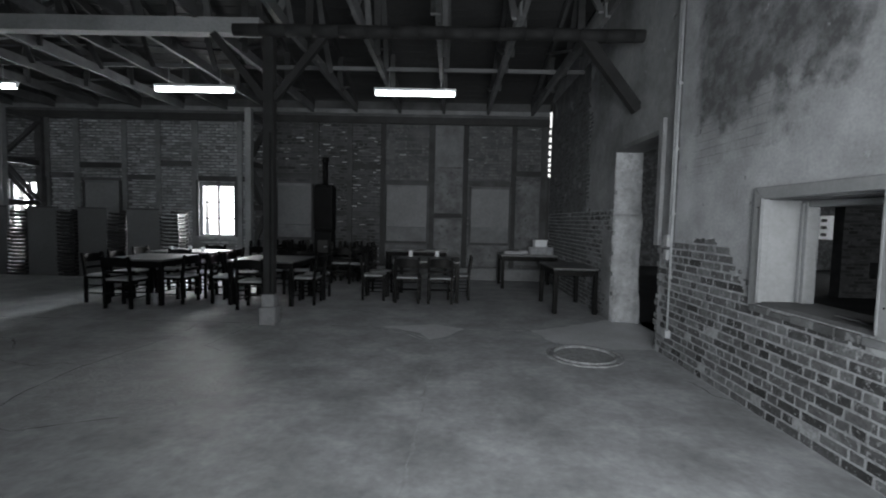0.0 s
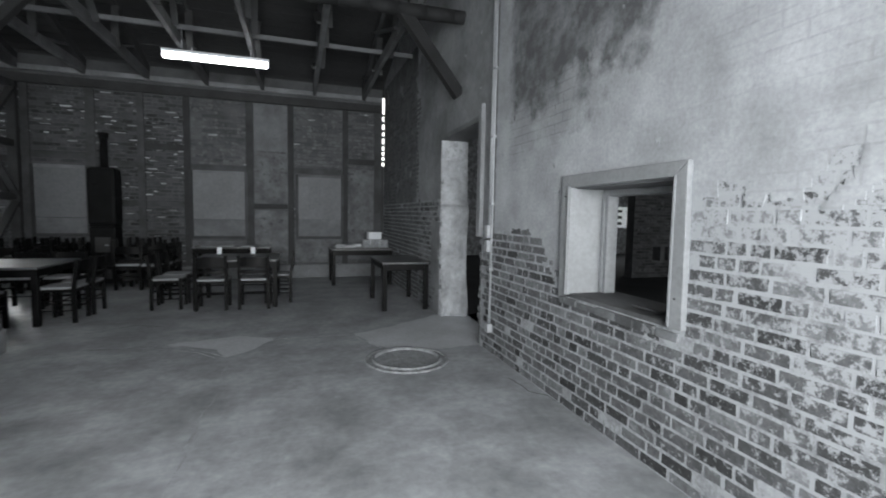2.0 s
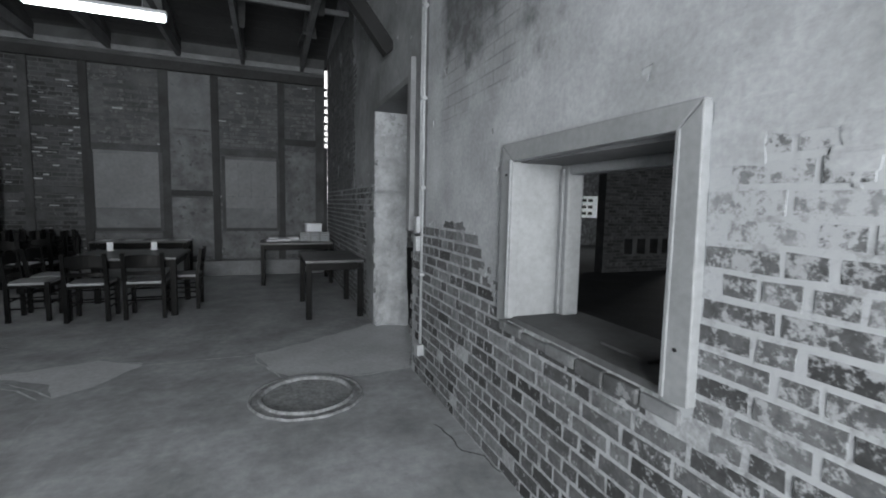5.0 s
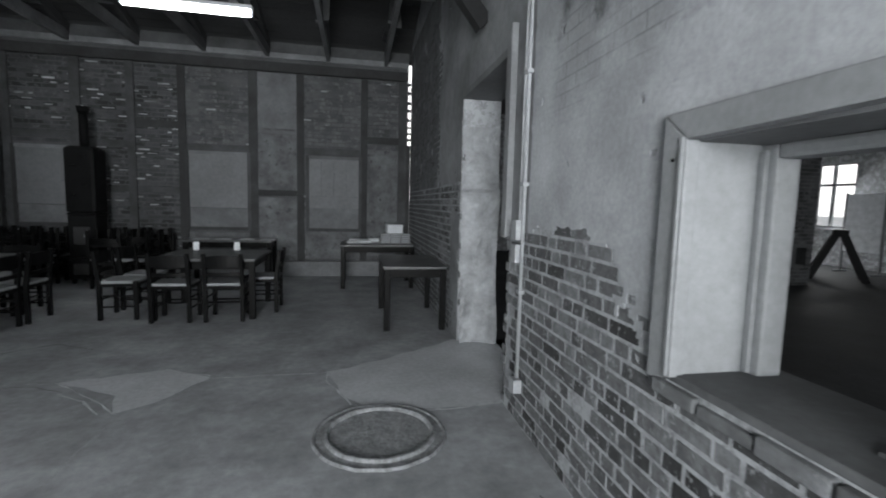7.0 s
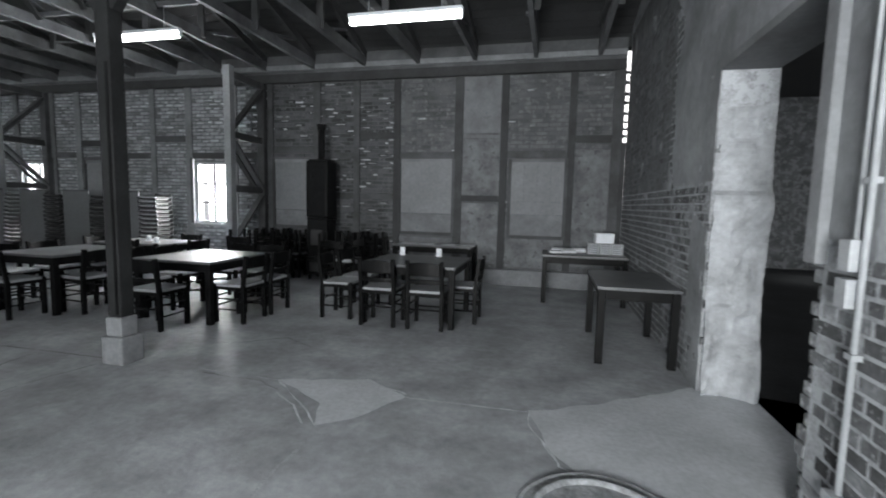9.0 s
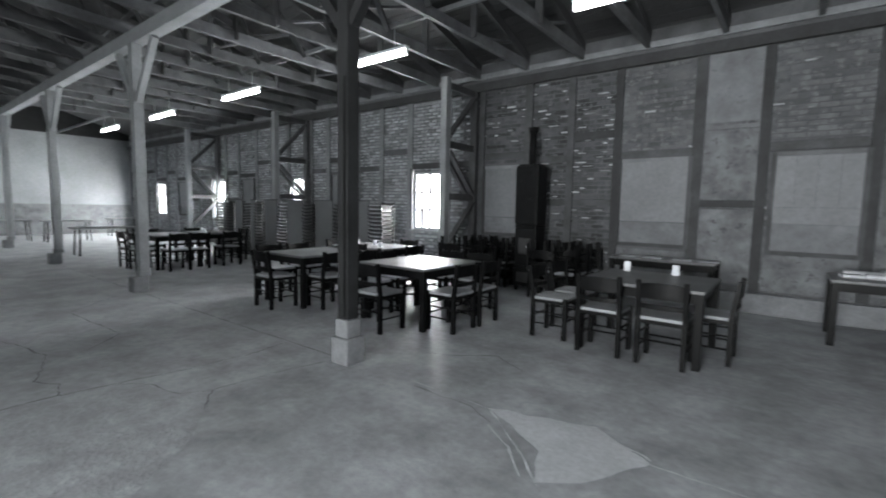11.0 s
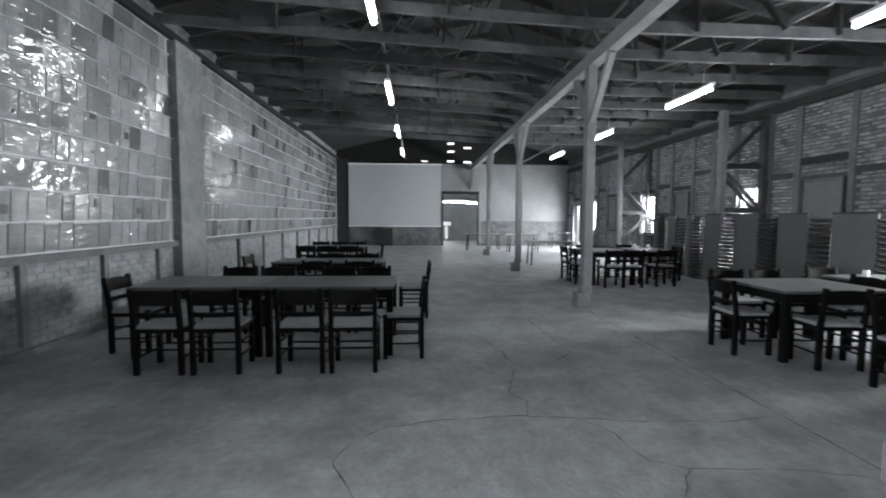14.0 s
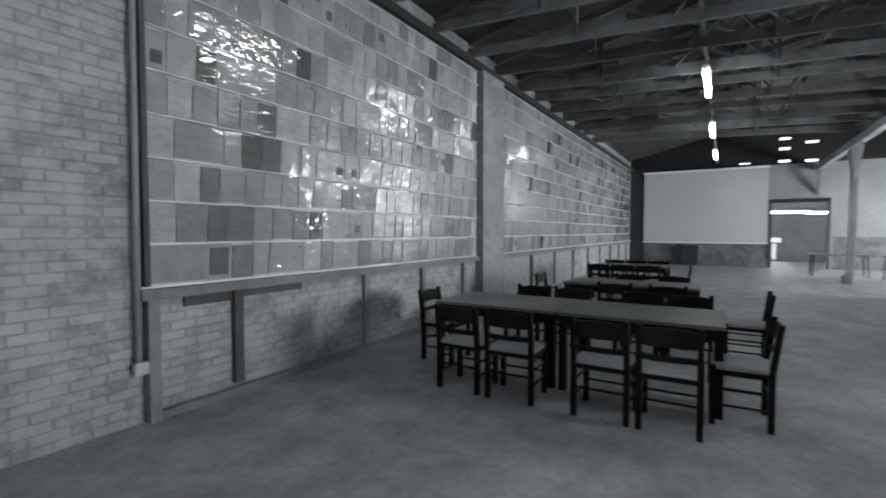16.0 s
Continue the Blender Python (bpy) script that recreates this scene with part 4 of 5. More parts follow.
for k, x in enumerate(WINDOWS):
    s = empty("window_%d" % (k + 2), x, YN, 0)
    for a, b, c, d in ((-0.45, -0.39, 0.95, 2.28), (0.39, 0.45, 0.95, 2.28), (-0.39, 0.39, 2.22, 2.28), (-0.39, 0.39, 0.95, 1.0)):
        part("frame", box(B(), a, b, 0.02, 0.10, c, d, 0.004), WHITE_PAINT, s)
    part("mullion", box(B(), -0.036, 0.036, 0.035, 0.085, 1.0, 2.22, 0.003), WHITE_PAINT, s)
    for zz in (1.40, 1.81):
        for a, b in ((-0.39, -0.03), (0.03, 0.39)):
            part("glazing_bar", box(B(), a, b, 0.045, 0.075, zz - 0.02, zz + 0.02), WHITE_PAINT, s)
    for a, b in ((-0.39, -0.03), (0.03, 0.39)):
        for c, d in ((1.0, 1.387), (1.413, 1.797), (1.823, 2.22)):
            pane = part("pane", box(B(), a, b, 0.058, 0.062, c, d), GLASS, s)
            pane.visible_shadow = False
    part("window_sill", box(B(), -0.52, 0.52, -0.07, 0.1, 0.90, 0.95, 0.006), WHITE_PAINT, s)
    for a in (-0.53, 0.46):
        part("casing", box(B(), a, a + 0.07, -0.06, 0.02, 0.95, 2.36, 0.004), STUD, s)
    tagged(s, "white painted six-pane window in the timber wall", "window", "six-pane windows", "structure")

corner = empty("corner_board", 2.49, YN - 0.035, 0)
part("board", box(B(), -0.05, 0.03, -0.015, 0.015, 0.0, 2.62, 0.004), STUD, corner)
zc = 2.70
while zc < 3.85:
    h = random.uniform(0.03, 0.07)
    part("slat", box(B(), -0.045, 0.03, -0.012, 0.012, zc, zc + h, 0.004), STUD, corner)
    zc += h + random.uniform(0.07, 0.13)
tagged(corner, "dark boards and slats over the daylight gap in the corner", "corner boards", kind="structure")
plinth = tagged(part("plinth", box(B(), -4.3, 2.45, YN - 0.14, YN + 0.01, 0.0, 0.30, 0.02), CEMENT), "low concrete plinth at the foot of the wall", "plinth", kind="structure")


def buttress(x):
    p = empty("wall_buttress", x, 0, 0)
    part("post", box(B(), -0.07, 0.07, 10.41, 10.55, 0.0, 3.92, 0.008), PALE_TIMBER, p)
    part("wall_post", box(B(), -0.08, 0.08, YN - 0.16, YN - 0.055, 0.3, 3.84, 0.008), STUD, p)
    for z in (1.62, 2.62, 3.72):
        part("rung", box(B(), -0.04, 0.04, 10.55, YN - 0.16, z, z + 0.13, 0.005), STUD, p)
    for (ya, za), (yb, zb) in (((10.56, 2.85), (11.4, 3.7)), ((10.56, 2.55), (11.4, 1.72)), ((11.4, 1.58), (10.56, 0.75))):
        part("diagonal", bar(B(), (0.03, ya, za), (0.03, yb, zb), 0.05, 0.12, (1, 0, 0)), STUD, p)
        part("diagonal", bar(B(), (-0.05, ya, za - 0.1), (-0.05, yb, zb - 0.1), 0.04, 0.10, (1, 0, 0)), STUD, p)
    return tagged(p, "timber lattice buttress standing at the wall", "buttress", "wall buttresses", "structure")


first = buttress(-4.57)
for x in (-10.32, -15.55):
    copy_thing(first, pose(x, 0, 0))

# ---- south wall: rail, pages, pilasters ----
PANELS = [(-8.15, -2.55), (-23.9, -9.15)]
rail = empty("display_rail", 0, YS, 0)
for k, (x0, x1) in enumerate(PANELS):
    part("ledge", box(B(), x0, x1 + 0.06, 0.0, 0.10, 0.975, 1.062, 0.006), TIMBER, rail)
    part("lip", box(B(), x0, x1 + 0.05, 0.0, 0.045, 1.062, 1.074, 0.003), PAPER, rail, "pale upper edge of the ledge")
    legs = [-2.585, -3.335, -5.12, -6.4, -7.67] if k == 0 else [x1 - 0.05 - 1.74 * j for j in range(9)]
    for j, x in enumerate(legs):
        part("leg", box(B(), x - 0.045, x + 0.045, 0.0, 0.06 if j else 0.085, 0.0 if j == 0 and k == 0 else 0.11, 0.975, 0.004), TIMBER if j != 1 else STUD, rail)
    part("bottom_rail", box(B(), x0, legs[0] - 0.05, 0.0, 0.07, 0.0, 0.07, 0.012), TIMBER, rail)
part("board", box(B(), -3.29, -2.85, 0.0, 0.03, 0.88, 0.97, 0.004), STUD, rail, "dark board nailed under the ledge")
part("board", box(B(), -4.1, -3.39, 0.0, 0.03, 0.90, 0.97, 0.004), STUD, rail, "dark board nailed under the ledge")
tagged(rail, "grey timber ledge and legs below the page display", "display ledge", kind="structure")
for x0, x1 in ((-9.15, -8.15),):
    tagged(part("pilaster", box(B(), x0 + 0.1, x1, YS - 0.02, YS + 0.16, 0.0, 4.40, 0.012), GREY_MORTAR), "painted brick pilaster", "pilaster", kind="structure")

tagged(part("wall_plate_south", box(B(), XW, XE, YS - 0.02, YS + 0.14, 4.385, 4.515, 0.008), DARK_TIMBER), "dark timber plate on top of the page wall", "wall plate", kind="structure")
prng = random.Random(12)
ROW, ROW0, LEAN = 0.341, 1.078, 0.025
count = 0


def leaf(xa, xb, za, zb, z0, lift=0.0):
    """A page on the leaning film of a row that begins at z0."""
    bm = box(B(), xa, xb, 0.022 + lift, 0.0255 + lift, za, zb)
    for v in bm.verts:
        v.co.y += LEAN * (v.co.z - z0) / ROW
    return bm


for x0, x1 in PANELS:
    board = empty("page_display", 0, YS, 0)
    part("backing", box(B(), x0, x1, 0.0, 0.02, 1.062, 4.39), CARD, board)
    pv, pf, dv, df = [], [], [], []
    row, rest = 0, []
    z = ROW0
    while z < 4.3:
        x = x1 - 0.01
        top = min(z + ROW - 0.014, 4.38)
        nth = 0
        while x > x0 + 0.2:
            near = x1 > -5 and nth < 4
            w = (0.48, 0.24, 0.22, 0.18)[nth] if near and row == 0 else (0.23, 0.27, 0.20, 0.25)[nth] if near and row == 1 else prng.choice((0.205, 0.215, 0.222, 0.226, 0.25, 0.436, 0.18))
            if x - w < x0 + 0.01:
                break
            dark = (not near or row > 1) and prng.random() < 0.07 + 0.05 * (row in (3, 4)) or (row == 1 and near and nth > 1)
            za, zb = z + 0.004 + prng.choice((0.0, 0.0, 0.0, 0.012)), top - prng.choice((0.0, 0.0, 0.006, 0.02))
            if count < 290:
                p = [leaf(x - w + 0.005, x - 0.004, za, zb, z), dark, []]
                if not dark and prng.random() < 0.22:
                    px, pz, ps = x - w + 0.03, za + prng.uniform(0.02, 0.26), prng.choice((0.03, 0.035, 0.045, 0.09))
                    p[2].append(leaf(px, px + ps, pz, min(pz + ps * 1.1, zb - 0.005), z, 0.0032))
                if near and row == 0 and nth == 1:
                    p[2] = [leaf(x - w + 0.03, x - 0.03, z + 0.05, z + 0.29, z, 0.0036)]
                rest.append(p)
                count += 1
            else:
                verts_, faces_ = (dv, df) if dark else (pv, pf)
                b = len(verts_)
                ya, yb = 0.0255 + LEAN * (za - z) / ROW, 0.0255 + LEAN * (zb - z) / ROW
                verts_ += [(x - w + 0.005, ya, za), (x - 0.004, ya, za), (x - 0.004, yb, zb), (x - w + 0.005, yb, zb)]
                faces_.append((b + 3, b + 2, b + 1, b))
            x -= w
            nth += 1
        part("film_seam", box(B(), x0, x1, 0.02, 0.031 + LEAN, top + 0.002, top + 0.011), SEAM, board)
        z += ROW
        row += 1
    for bm, is_dark, pictures in rest:
        page = part("page", bm, DARK_PAGE if is_dark else PAGE, board)
        for pic in pictures:
            part("picture", pic, DARK_PAGE, page, "small dark printed picture")
    if pv:
        from_lists("page_rest", pv, pf, FAR_PAGE, board)
    if dv:
        from_lists("photo_rest", dv, df, FAR_DARK, board)
    tagged(board, "wall of printed pages behind glossy plastic film", "page display", "page displays")

c = empty("conduit", -2.50, YS + 0.02, 0)
part("pipe", rod(B(), (0.02, 0.03, 0.5), (0.0, 0.03, 4.3), 0.024), PALE_TIMBER, c)
part("batten", box(B(), -0.075, -0.03, -0.01, 0.05, 1.08, 4.3, 0.006), STUD, c)
part("socket_box", box(B(), -0.05, 0.06, 0.0, 0.06, 0.40, 0.50, 0.008), PALE_PLASTIC, c)
tagged(c, "pale conduit running down to a socket box", "conduit")

verts, faces = [], []
for j in range(57):
    z = COURSE * j + 0.004
    x = XW + (0.0 if j % 2 else 0.1)
    while x < 2.2:
        if (z < 0.92 or x > -2.75) and not (-0.57 < x < 1.75 and z < 3.0) and z < 4.3:
            b0 = len(verts)
            add_brick(verts, faces, 0, x, z, 0.215, COURSE - 0.010, 0.012)
            d = brng.uniform(0.002, 0.007)
            for k in range(b0, len(verts)):
                px, py, pz = verts[k]
                verts[k] = (py, YS + d - px, pz)
        x += 0.226
from_lists("painted_bricks", verts, faces, GREY_BRICK, wall_south, "grey painted bricks")

# ---- west wall ----
scr = empty("projection_screen", XW + 0.18, 2.37, 0)
part("fabric", box(B(), -0.01, 0.0, -2.38, 2.38, 1.03, 4.19), SCREEN, scr)
part("batten", box(B(), -0.02, 0.03, -2.42, 2.42, 4.17, 4.25, 0.01), WHITE_METAL, scr)
part("batten", box(B(), -0.02, 0.015, -2.40, 2.40, 0.99, 1.035, 0.01), WHITE_METAL, scr)
for y in (-2.0, 2.0):
    part("hanger", rod(B(), (0, y, 4.2), (0, y, 4.6), 0.01), IRON, scr)
    part("bracket", bar(B(), (-0.182, y, 4.58), (0.02, y, 4.58), 0.03, 0.03), IRON, scr)
tagged(scr, "large white projection screen hanging on the end wall", "projection screen")
tagged(part("curtain", box(B(), XW + 0.02, XW + 0.10, YS + 0.02, 0.0, 0.0, 4.48, 0.02), DARK_CLOTH), "dark cloth curtain in the corner", "curtain")
tagged(part("dado", box(B(), XW - 0.004, XW + 0.006, YS, 4.8, 0.0, 1.05), GREY_PLASTER), "darker painted dado of the end wall", "dado", kind="structure")
tagged(part("dado", box(B(), XW - 0.004, XW + 0.006, 6.9, YN, 0.0, 1.30), GREY_PLASTER), "darker painted dado of the end wall", "dado", kind="structure")
tagged(part("cupboard", box(B(), XW + 0.01, XW + 0.35, 1.6, 2.25, 0.0, 0.9, 0.01), DARK_CLOTH), "dark low cupboard under the screen", "cupboard")
fr = empty("door_2", XW, 0, 0)
part("door_frame", box(B(), -0.1, 0.04, 4.80, 4.90, 0.0, 2.70, 0.006), STUD, fr)
part("door_frame", box(B(), -0.1, 0.04, 6.70, 6.80, 0.0, 2.70, 0.006), STUD, fr)
part("door_frame", box(B(), -0.1, 0.05, 4.80, 6.80, 2.70, 2.85, 0.006), DARK_TIMBER, fr)
tagged(fr, "dark timber frame of an open doorway", "doorway", kind="structure")


# ---- fluorescent lamps ----
def lamp(x, y, z, hang):
    t = empty("fluorescent_lamp", x, y, z)
    part("tube", rod(B(), (-0.75, 0, 0), (0.75, 0, 0), 0.040, seg=12), TUBE_GLOW, t, "lit white tube")
    part("housing", box(B(), -0.78, 0.78, -0.05, 0.05, 0.05, 0.10, 0.01), WHITE_METAL, t)
    for s in (-1, 1):
        part("lamp_holder", box(B(), s * 0.765 - 0.015, s * 0.765 + 0.015, -0.02, 0.02, -0.03, 0.055, 0.004), WHITE_METAL, t)
        part("hanger", rod(B(), (s * 0.5, 0, 0.09), (s * 0.5, 0, hang), 0.006, seg=6), STEEL, t)
    return tagged(t, "lit fluorescent batten lamp hanging under the trusses", "ceiling lamp", "fluorescent lamps")


north_lamp = lamp(-0.67, 8.91, 3.88, 0.43)
for k in range(1, 5):
    copy_thing(north_lamp, pose(-0.67 - 4.25 * k, 8.91, 3.88))
south_lamp = lamp(-1.38, 2.92, 4.06, 0.46)
for k in range(1, 5):
    copy_thing(south_lamp, pose(-1.38 - 4.3 * k, 2.92, 4.06))
back_lamp = lamp(XW - 1.6, 5.6, 2.36, 1.04)
back_lamp.matrix_basis = pose(XW - 1.6, 5.6, 2.36, 0, 0, 90)
# Two further tubes, invented only to brighten the back room.
for y in (4.2, 7.2):
    copy_thing(back_lamp, pose(XW - 3.4, y, 2.36, 0, 0, 90))


# ---- furniture ----
def chair():
    c = empty("chair")
    w, d = 0.205, 0.19
    for sx in (-1, 1):
        bm = B()
        bar(bm, (sx * w, -d, 0.0), (sx * w, -d, 0.47), 0.044, 0.044, (0, 1, 0))
        part("leg", bm, BLACK_WOOD, c)
        bm = bar(B(), (sx * w, d, 0.0), (sx * w, d, 0.46), 0.044, 0.044, (0, 1, 0))
        bar(bm, (sx * w, d, 0.45), (sx * w, d + 0.05, 0.82), 0.042, 0.042, (0, 1, 0))
        part("leg", bm, BLACK_WOOD, c)
        for z in (0.16, 0.29):
            part("stretcher", rod(B(), (sx * w, -d, z), (sx * w, d, z), 0.010, seg=6), BLACK_WOOD, c)
    for z in (0.20, 0.32):
        part("stretcher", rod(B(), (-w, -d, z), (w, -d, z), 0.010, seg=6), BLACK_WOOD, c)
    part("stretcher", rod(B(), (-w, d, 0.24), (w, d, 0.24), 0.010, seg=6), BLACK_WOOD, c)
    bm = B()
    grid = []
    for i in range(7):
        line = []
        for j in range(7):
            u, v = i / 6 * 2 - 1, j / 6 * 2 - 1
            sag = 0.012 * (1 - max(abs(u), abs(v)))
            line.append(bm.verts.new((u * (w + 0.012), v * (d + 0.012), 0.468 - sag + (0.008 if abs(u) < 1 and abs(v) < 1 else 0))))
        grid.append(line)
    for i in range(6):
        for j in range(6):
            bm.faces.new((grid[i][j], grid[i + 1][j], grid[i + 1][j + 1], grid[i][j + 1]))
    ext = bmesh.ops.extrude_face_region(bm, geom=list(bm.faces))
    for v in [g for g in ext["geom"] if isinstance(g, bmesh.types.BMVert)]:
        v.co.z = 0.435
    part("seat", bm, RUSH, c, "woven pale rush seat")
    for side in range(4):
        bm = B()
        if side < 2:
            s = (-1, 1)[side]
            box(bm, -w, w, s * d - 0.018, s * d + 0.018, 0.40, 0.44, 0.004)
        else:
            s = (-1, 1)[side - 2]
            box(bm, s * w - 0.018, s * w + 0.018, -d, d, 0.40, 0.44, 0.004)
        part("seat_rail", bm, BLACK_WOOD, c)
    for zc, h, rise in ((0.725, 0.12, 0.022), (0.575, 0.045, 0.0)):
        bm = B()
        n = 8
        rows = []
        for k in range(n + 1):
            u = k / n * 2 - 1
            y = d + 0.05 * (zc - 0.45) / 0.43 + 0.03 * (1 - u * u)
            up = h / 2 + rise * (1 - u * u)
            rows.append([bm.verts.new((u * w, y - 0.009, zc - h / 2)), bm.verts.new((u * w, y + 0.009, zc - h / 2)), bm.verts.new((u * w, y + 0.009, zc + up)), bm.verts.new((u * w, y - 0.009, zc + up))])
        for k in range(n):
            for q in range(4):
                bm.faces.new((rows[k][q], rows[k][(q + 1) % 4], rows[k + 1][(q + 1) % 4], rows[k + 1][q]))
        bm.faces.new(rows[0])
        bm.faces.new(list(reversed(rows[n])))
        part("back_slat", bm, BLACK_WOOD, c)
    return tagged(c, "black-stained wooden chair with a woven rush seat", "chair", "dining chairs")


CHAIR = chair()
placed = [False]


def put_chair(x, y, facing, z=0.0, tilt=0.0):
    """facing: degrees; 0 faces -y, so that the back is at +y."""
    m = pose(x, y, z, tilt, 0, facing)
    if not placed[0]:
        placed[0] = True
        CHAIR.matrix_basis = m
        return CHAIR
    return copy_thing(CHAIR, m)


def table(x0, x1, y0, y1, label="dark polished wooden dining table", height=0.75):
    t = empty("dining_table", (x0 + x1) / 2, (y0 + y1) / 2)
    w, d = (x1 - x0) / 2, (y1 - y0) / 2
    part("tabletop", box(B(), -w, w, -d, d, height - 0.03, height, 0.005), TABLE_TOP, t)
    for s in (-1, 1):
        part("apron", box(B(), -w + 0.06, w - 0.06, s * (d - 0.05) - 0.012, s * (d - 0.05) + 0.012, height - 0.13, height - 0.03, 0.003), BLACK_WOOD, t)
        part("apron", box(B(), s * (w - 0.05) - 0.012, s * (w - 0.05) + 0.012, -d + 0.06, d - 0.06, height - 0.13, height - 0.03, 0.003), BLACK_WOOD, t)
        for q in (-1, 1):
            cx, cy = s * (w - 0.045), q * (d - 0.045)
            bm = B()
            box(bm, cx - 0.035, cx + 0.035, cy - 0.035, cy + 0.035, 0.0, height - 0.03, 0.006)
            part("leg", bm, BLACK_WOOD, t)
    return tagged(t, label, "table", "dining tables")


# group before the boarded windows
table(-0.95, 0.25, 8.13, 9.24)
for x, y, a in ((-0.68, 8.25, 180), (-0.09, 8.25, 180), (-1.32, 8.46, 92), (-1.30, 8.98, 88), (0.24, 8.72, -90)):
    put_chair(x, y, a)
table(-1.46, 0.0, 10.75, 11.38, "dark narrow side table with papers by the wall")
table(1.20, 2.46, 10.10, 10.95, "dark wooden table with trays and a box")
table(1.76, 2.50, 7.44, 8.66, "small dark wooden table by the brick wall")
# tables beside the dark post
table(-3.60, -2.50, 7.45, 8.65)
for x, y, a in ((-3.05, 7.28, 180), (-2.40, 7.85, -90), (-2.38, 8.35, -88), (-3.70, 7.75, 90), (-3.72, 8.3, 92), (-3.3, 8.85, 0), (-2.8, 8.88, 2)):
    put_chair(x, y, a)
table(-5.55, -4.55, 7.25, 8.45)
table(-5.9, -4.6, 8.85, 9.75)
for x, y, a in ((-5.05, 7.15, 178), (-4.5, 7.65, -95), (-4.45, 8.2, -88), (-5.72, 7.6, 90), (-5.7, 8.15, 92), (-5.2, 8.6, 0), (-6.0, 9.2, 90), (-4.5, 9.3, -90), (-5.2, 9.95, 0)):
    put_chair(x, y, a)
table(-11.2, -9.9, 7.35, 8.3)
table(-11.3, -10.1, 8.5, 9.4)
for x, y, a in ((-10.9, 7.25, 180), (-10.3, 7.25, 178), (-9.75, 7.7, -90), (-9.75, 8.1, -92), (-9.9, 8.9, -88), (-11.35, 7.8, 90), (-11.45, 8.9, 90), (-10.8, 9.55, 0)):
    put_chair(x, y, a)
# tables along the page wall
table(-5.88, -4.97, 0.52, 1.87)
table(-5.88, -4.97, 1.89, 3.25)
for y, turn in ((1.10, -91), (1.61, -88), (2.40, -91), (2.89, -89)):
    put_chair(-4.66, y, turn)
    put_chair(-6.17, y + 0.03, turn + 180)
put_chair(-5.40, 0.40, 181)
put_chair(-5.09, 3.35, 2)
put_chair(-7.0, 3.45, 0)
table(-8.35, -7.60, 1.15, 2.95)
for y in (1.97, 2.62):
    put_chair(-7.45, y, -90)
    put_chair(-8.5, y - 0.05, 90)
put_chair(-8.1, 0.85, 180)
table(-12.3, -11.4, 0.6, 2.2)
for y in (0.9, 1.4, 1.9):
    put_chair(-11.2, y, -90)
    put_chair(-12.5, y, 90)
put_chair(-11.85, 2.4, 0)


def trestle_table(x0, x1, y0, y1, h=0.75):
    t = empty("trestle_table", (x0 + x1) / 2, (y0 + y1) / 2)
    w, d = (x1 - x0) / 2, (y1 - y0) / 2
    part("tabletop", box(B(), -w, w, -d, d, h - 0.04, h, 0.006), TABLE_TOP, t)
    for s in (-1, 1):
        for q in (-1, 1):
            part("leg", bar(B(), (s * (w - 0.1), q * (d - 0.08), 0.0), (s * (w - 0.12), q * (d - 0.12), h - 0.04), 0.035, 0.035), IRON, t)
    return tagged(t, "long thin-legged table near the bright end wall", "table", "long tables")


trestle_table(-21.1, -20.3, 5.7, 7.3)
trestle_table(-20.1, -19.4, 7.4, 8.8)
trestle_table(-14.6, -13.9, 6.95, 8.4)
trestle_table(-22.6, -21.9, 10.0, 11.2)

# black chairs piled along the north wall
prng = random.Random(3)
for x in (-4.05, -3.62, -2.35, -1.95, -4.1, -3.6, -2.3):
    put_chair(x + prng.uniform(-0.05, 0.05), 10.95 + prng.uniform(-0.1, 0.1), prng.uniform(-12, 12))
    put_chair(x + prng.uniform(-0.05, 0.05), 10.95 + prng.uniform(-0.1, 0.1), 180 + prng.uniform(-15, 15), 0.93, 180)
for x in (-4.25, -3.75, -2.45, -2.0):
    put_chair(x + prng.uniform(-0.05, 0.05), 10.45 + prng.uniform(-0.06, 0.06), prng.choice((0, 90, 180)) + prng.uniform(-8, 8))
    put_chair(x + prng.uniform(-0.05, 0.05), 10.47 + prng.uniform(-0.06, 0.06), 180 + prng.uniform(-15, 15), 0.93, 180)


# ---- stove ----
st = empty("stove", -2.95, 10.95, 0)
bm = B()
for z0, z1, w, d in ((0.08, 0.40, 0.225, 0.21), (0.40, 0.45, 0.24, 0.225), (0.45, 1.14, 0.21, 0.19), (1.14, 1.18, 0.22, 0.2)):
    box(bm, -w, w, -d, d, z0, z1, 0.03)
part("firebox", bm, IRON, st)
part("upper_casing", box(B(), -0.225, 0.225, -0.20, 0.20, 1.18, 2.24, 0.05), IRON, st)
part("top_plate", box(B(), -0.18, 0.18, -0.17, 0.17, 2.21, 2.26, 0.02), IRON, st)
part("seam", box(B(), -0.229, 0.229, -0.204, 0.204, 1.695, 1.705), BLACK_WOOD, st)
part("flue", rod(B(), (0, 0, 2.26), (0.0, 0, 2.86), 0.065, seg=16), IRON, st)
part("flue_collar", rod(B(), (0, 0, 2.80), (0.0, 0, 2.91), 0.075, 0.095, seg=16), IRON, st)
part("fire_door", box(B(), -0.12, 0.12, -0.215, -0.175, 0.66, 0.95, 0.012), STOVE_PLATE, st, "greyish worn fire door")
part("ash_door", box(B(), -0.14, 0.14, -0.225, -0.20, 0.16, 0.34, 0.012), STOVE_PLATE, st, "greyish worn ash door")
part("handle", rod(B(), (0.05, -0.235, 0.80), (0.11, -0.235, 0.80), 0.010), STEEL, st)
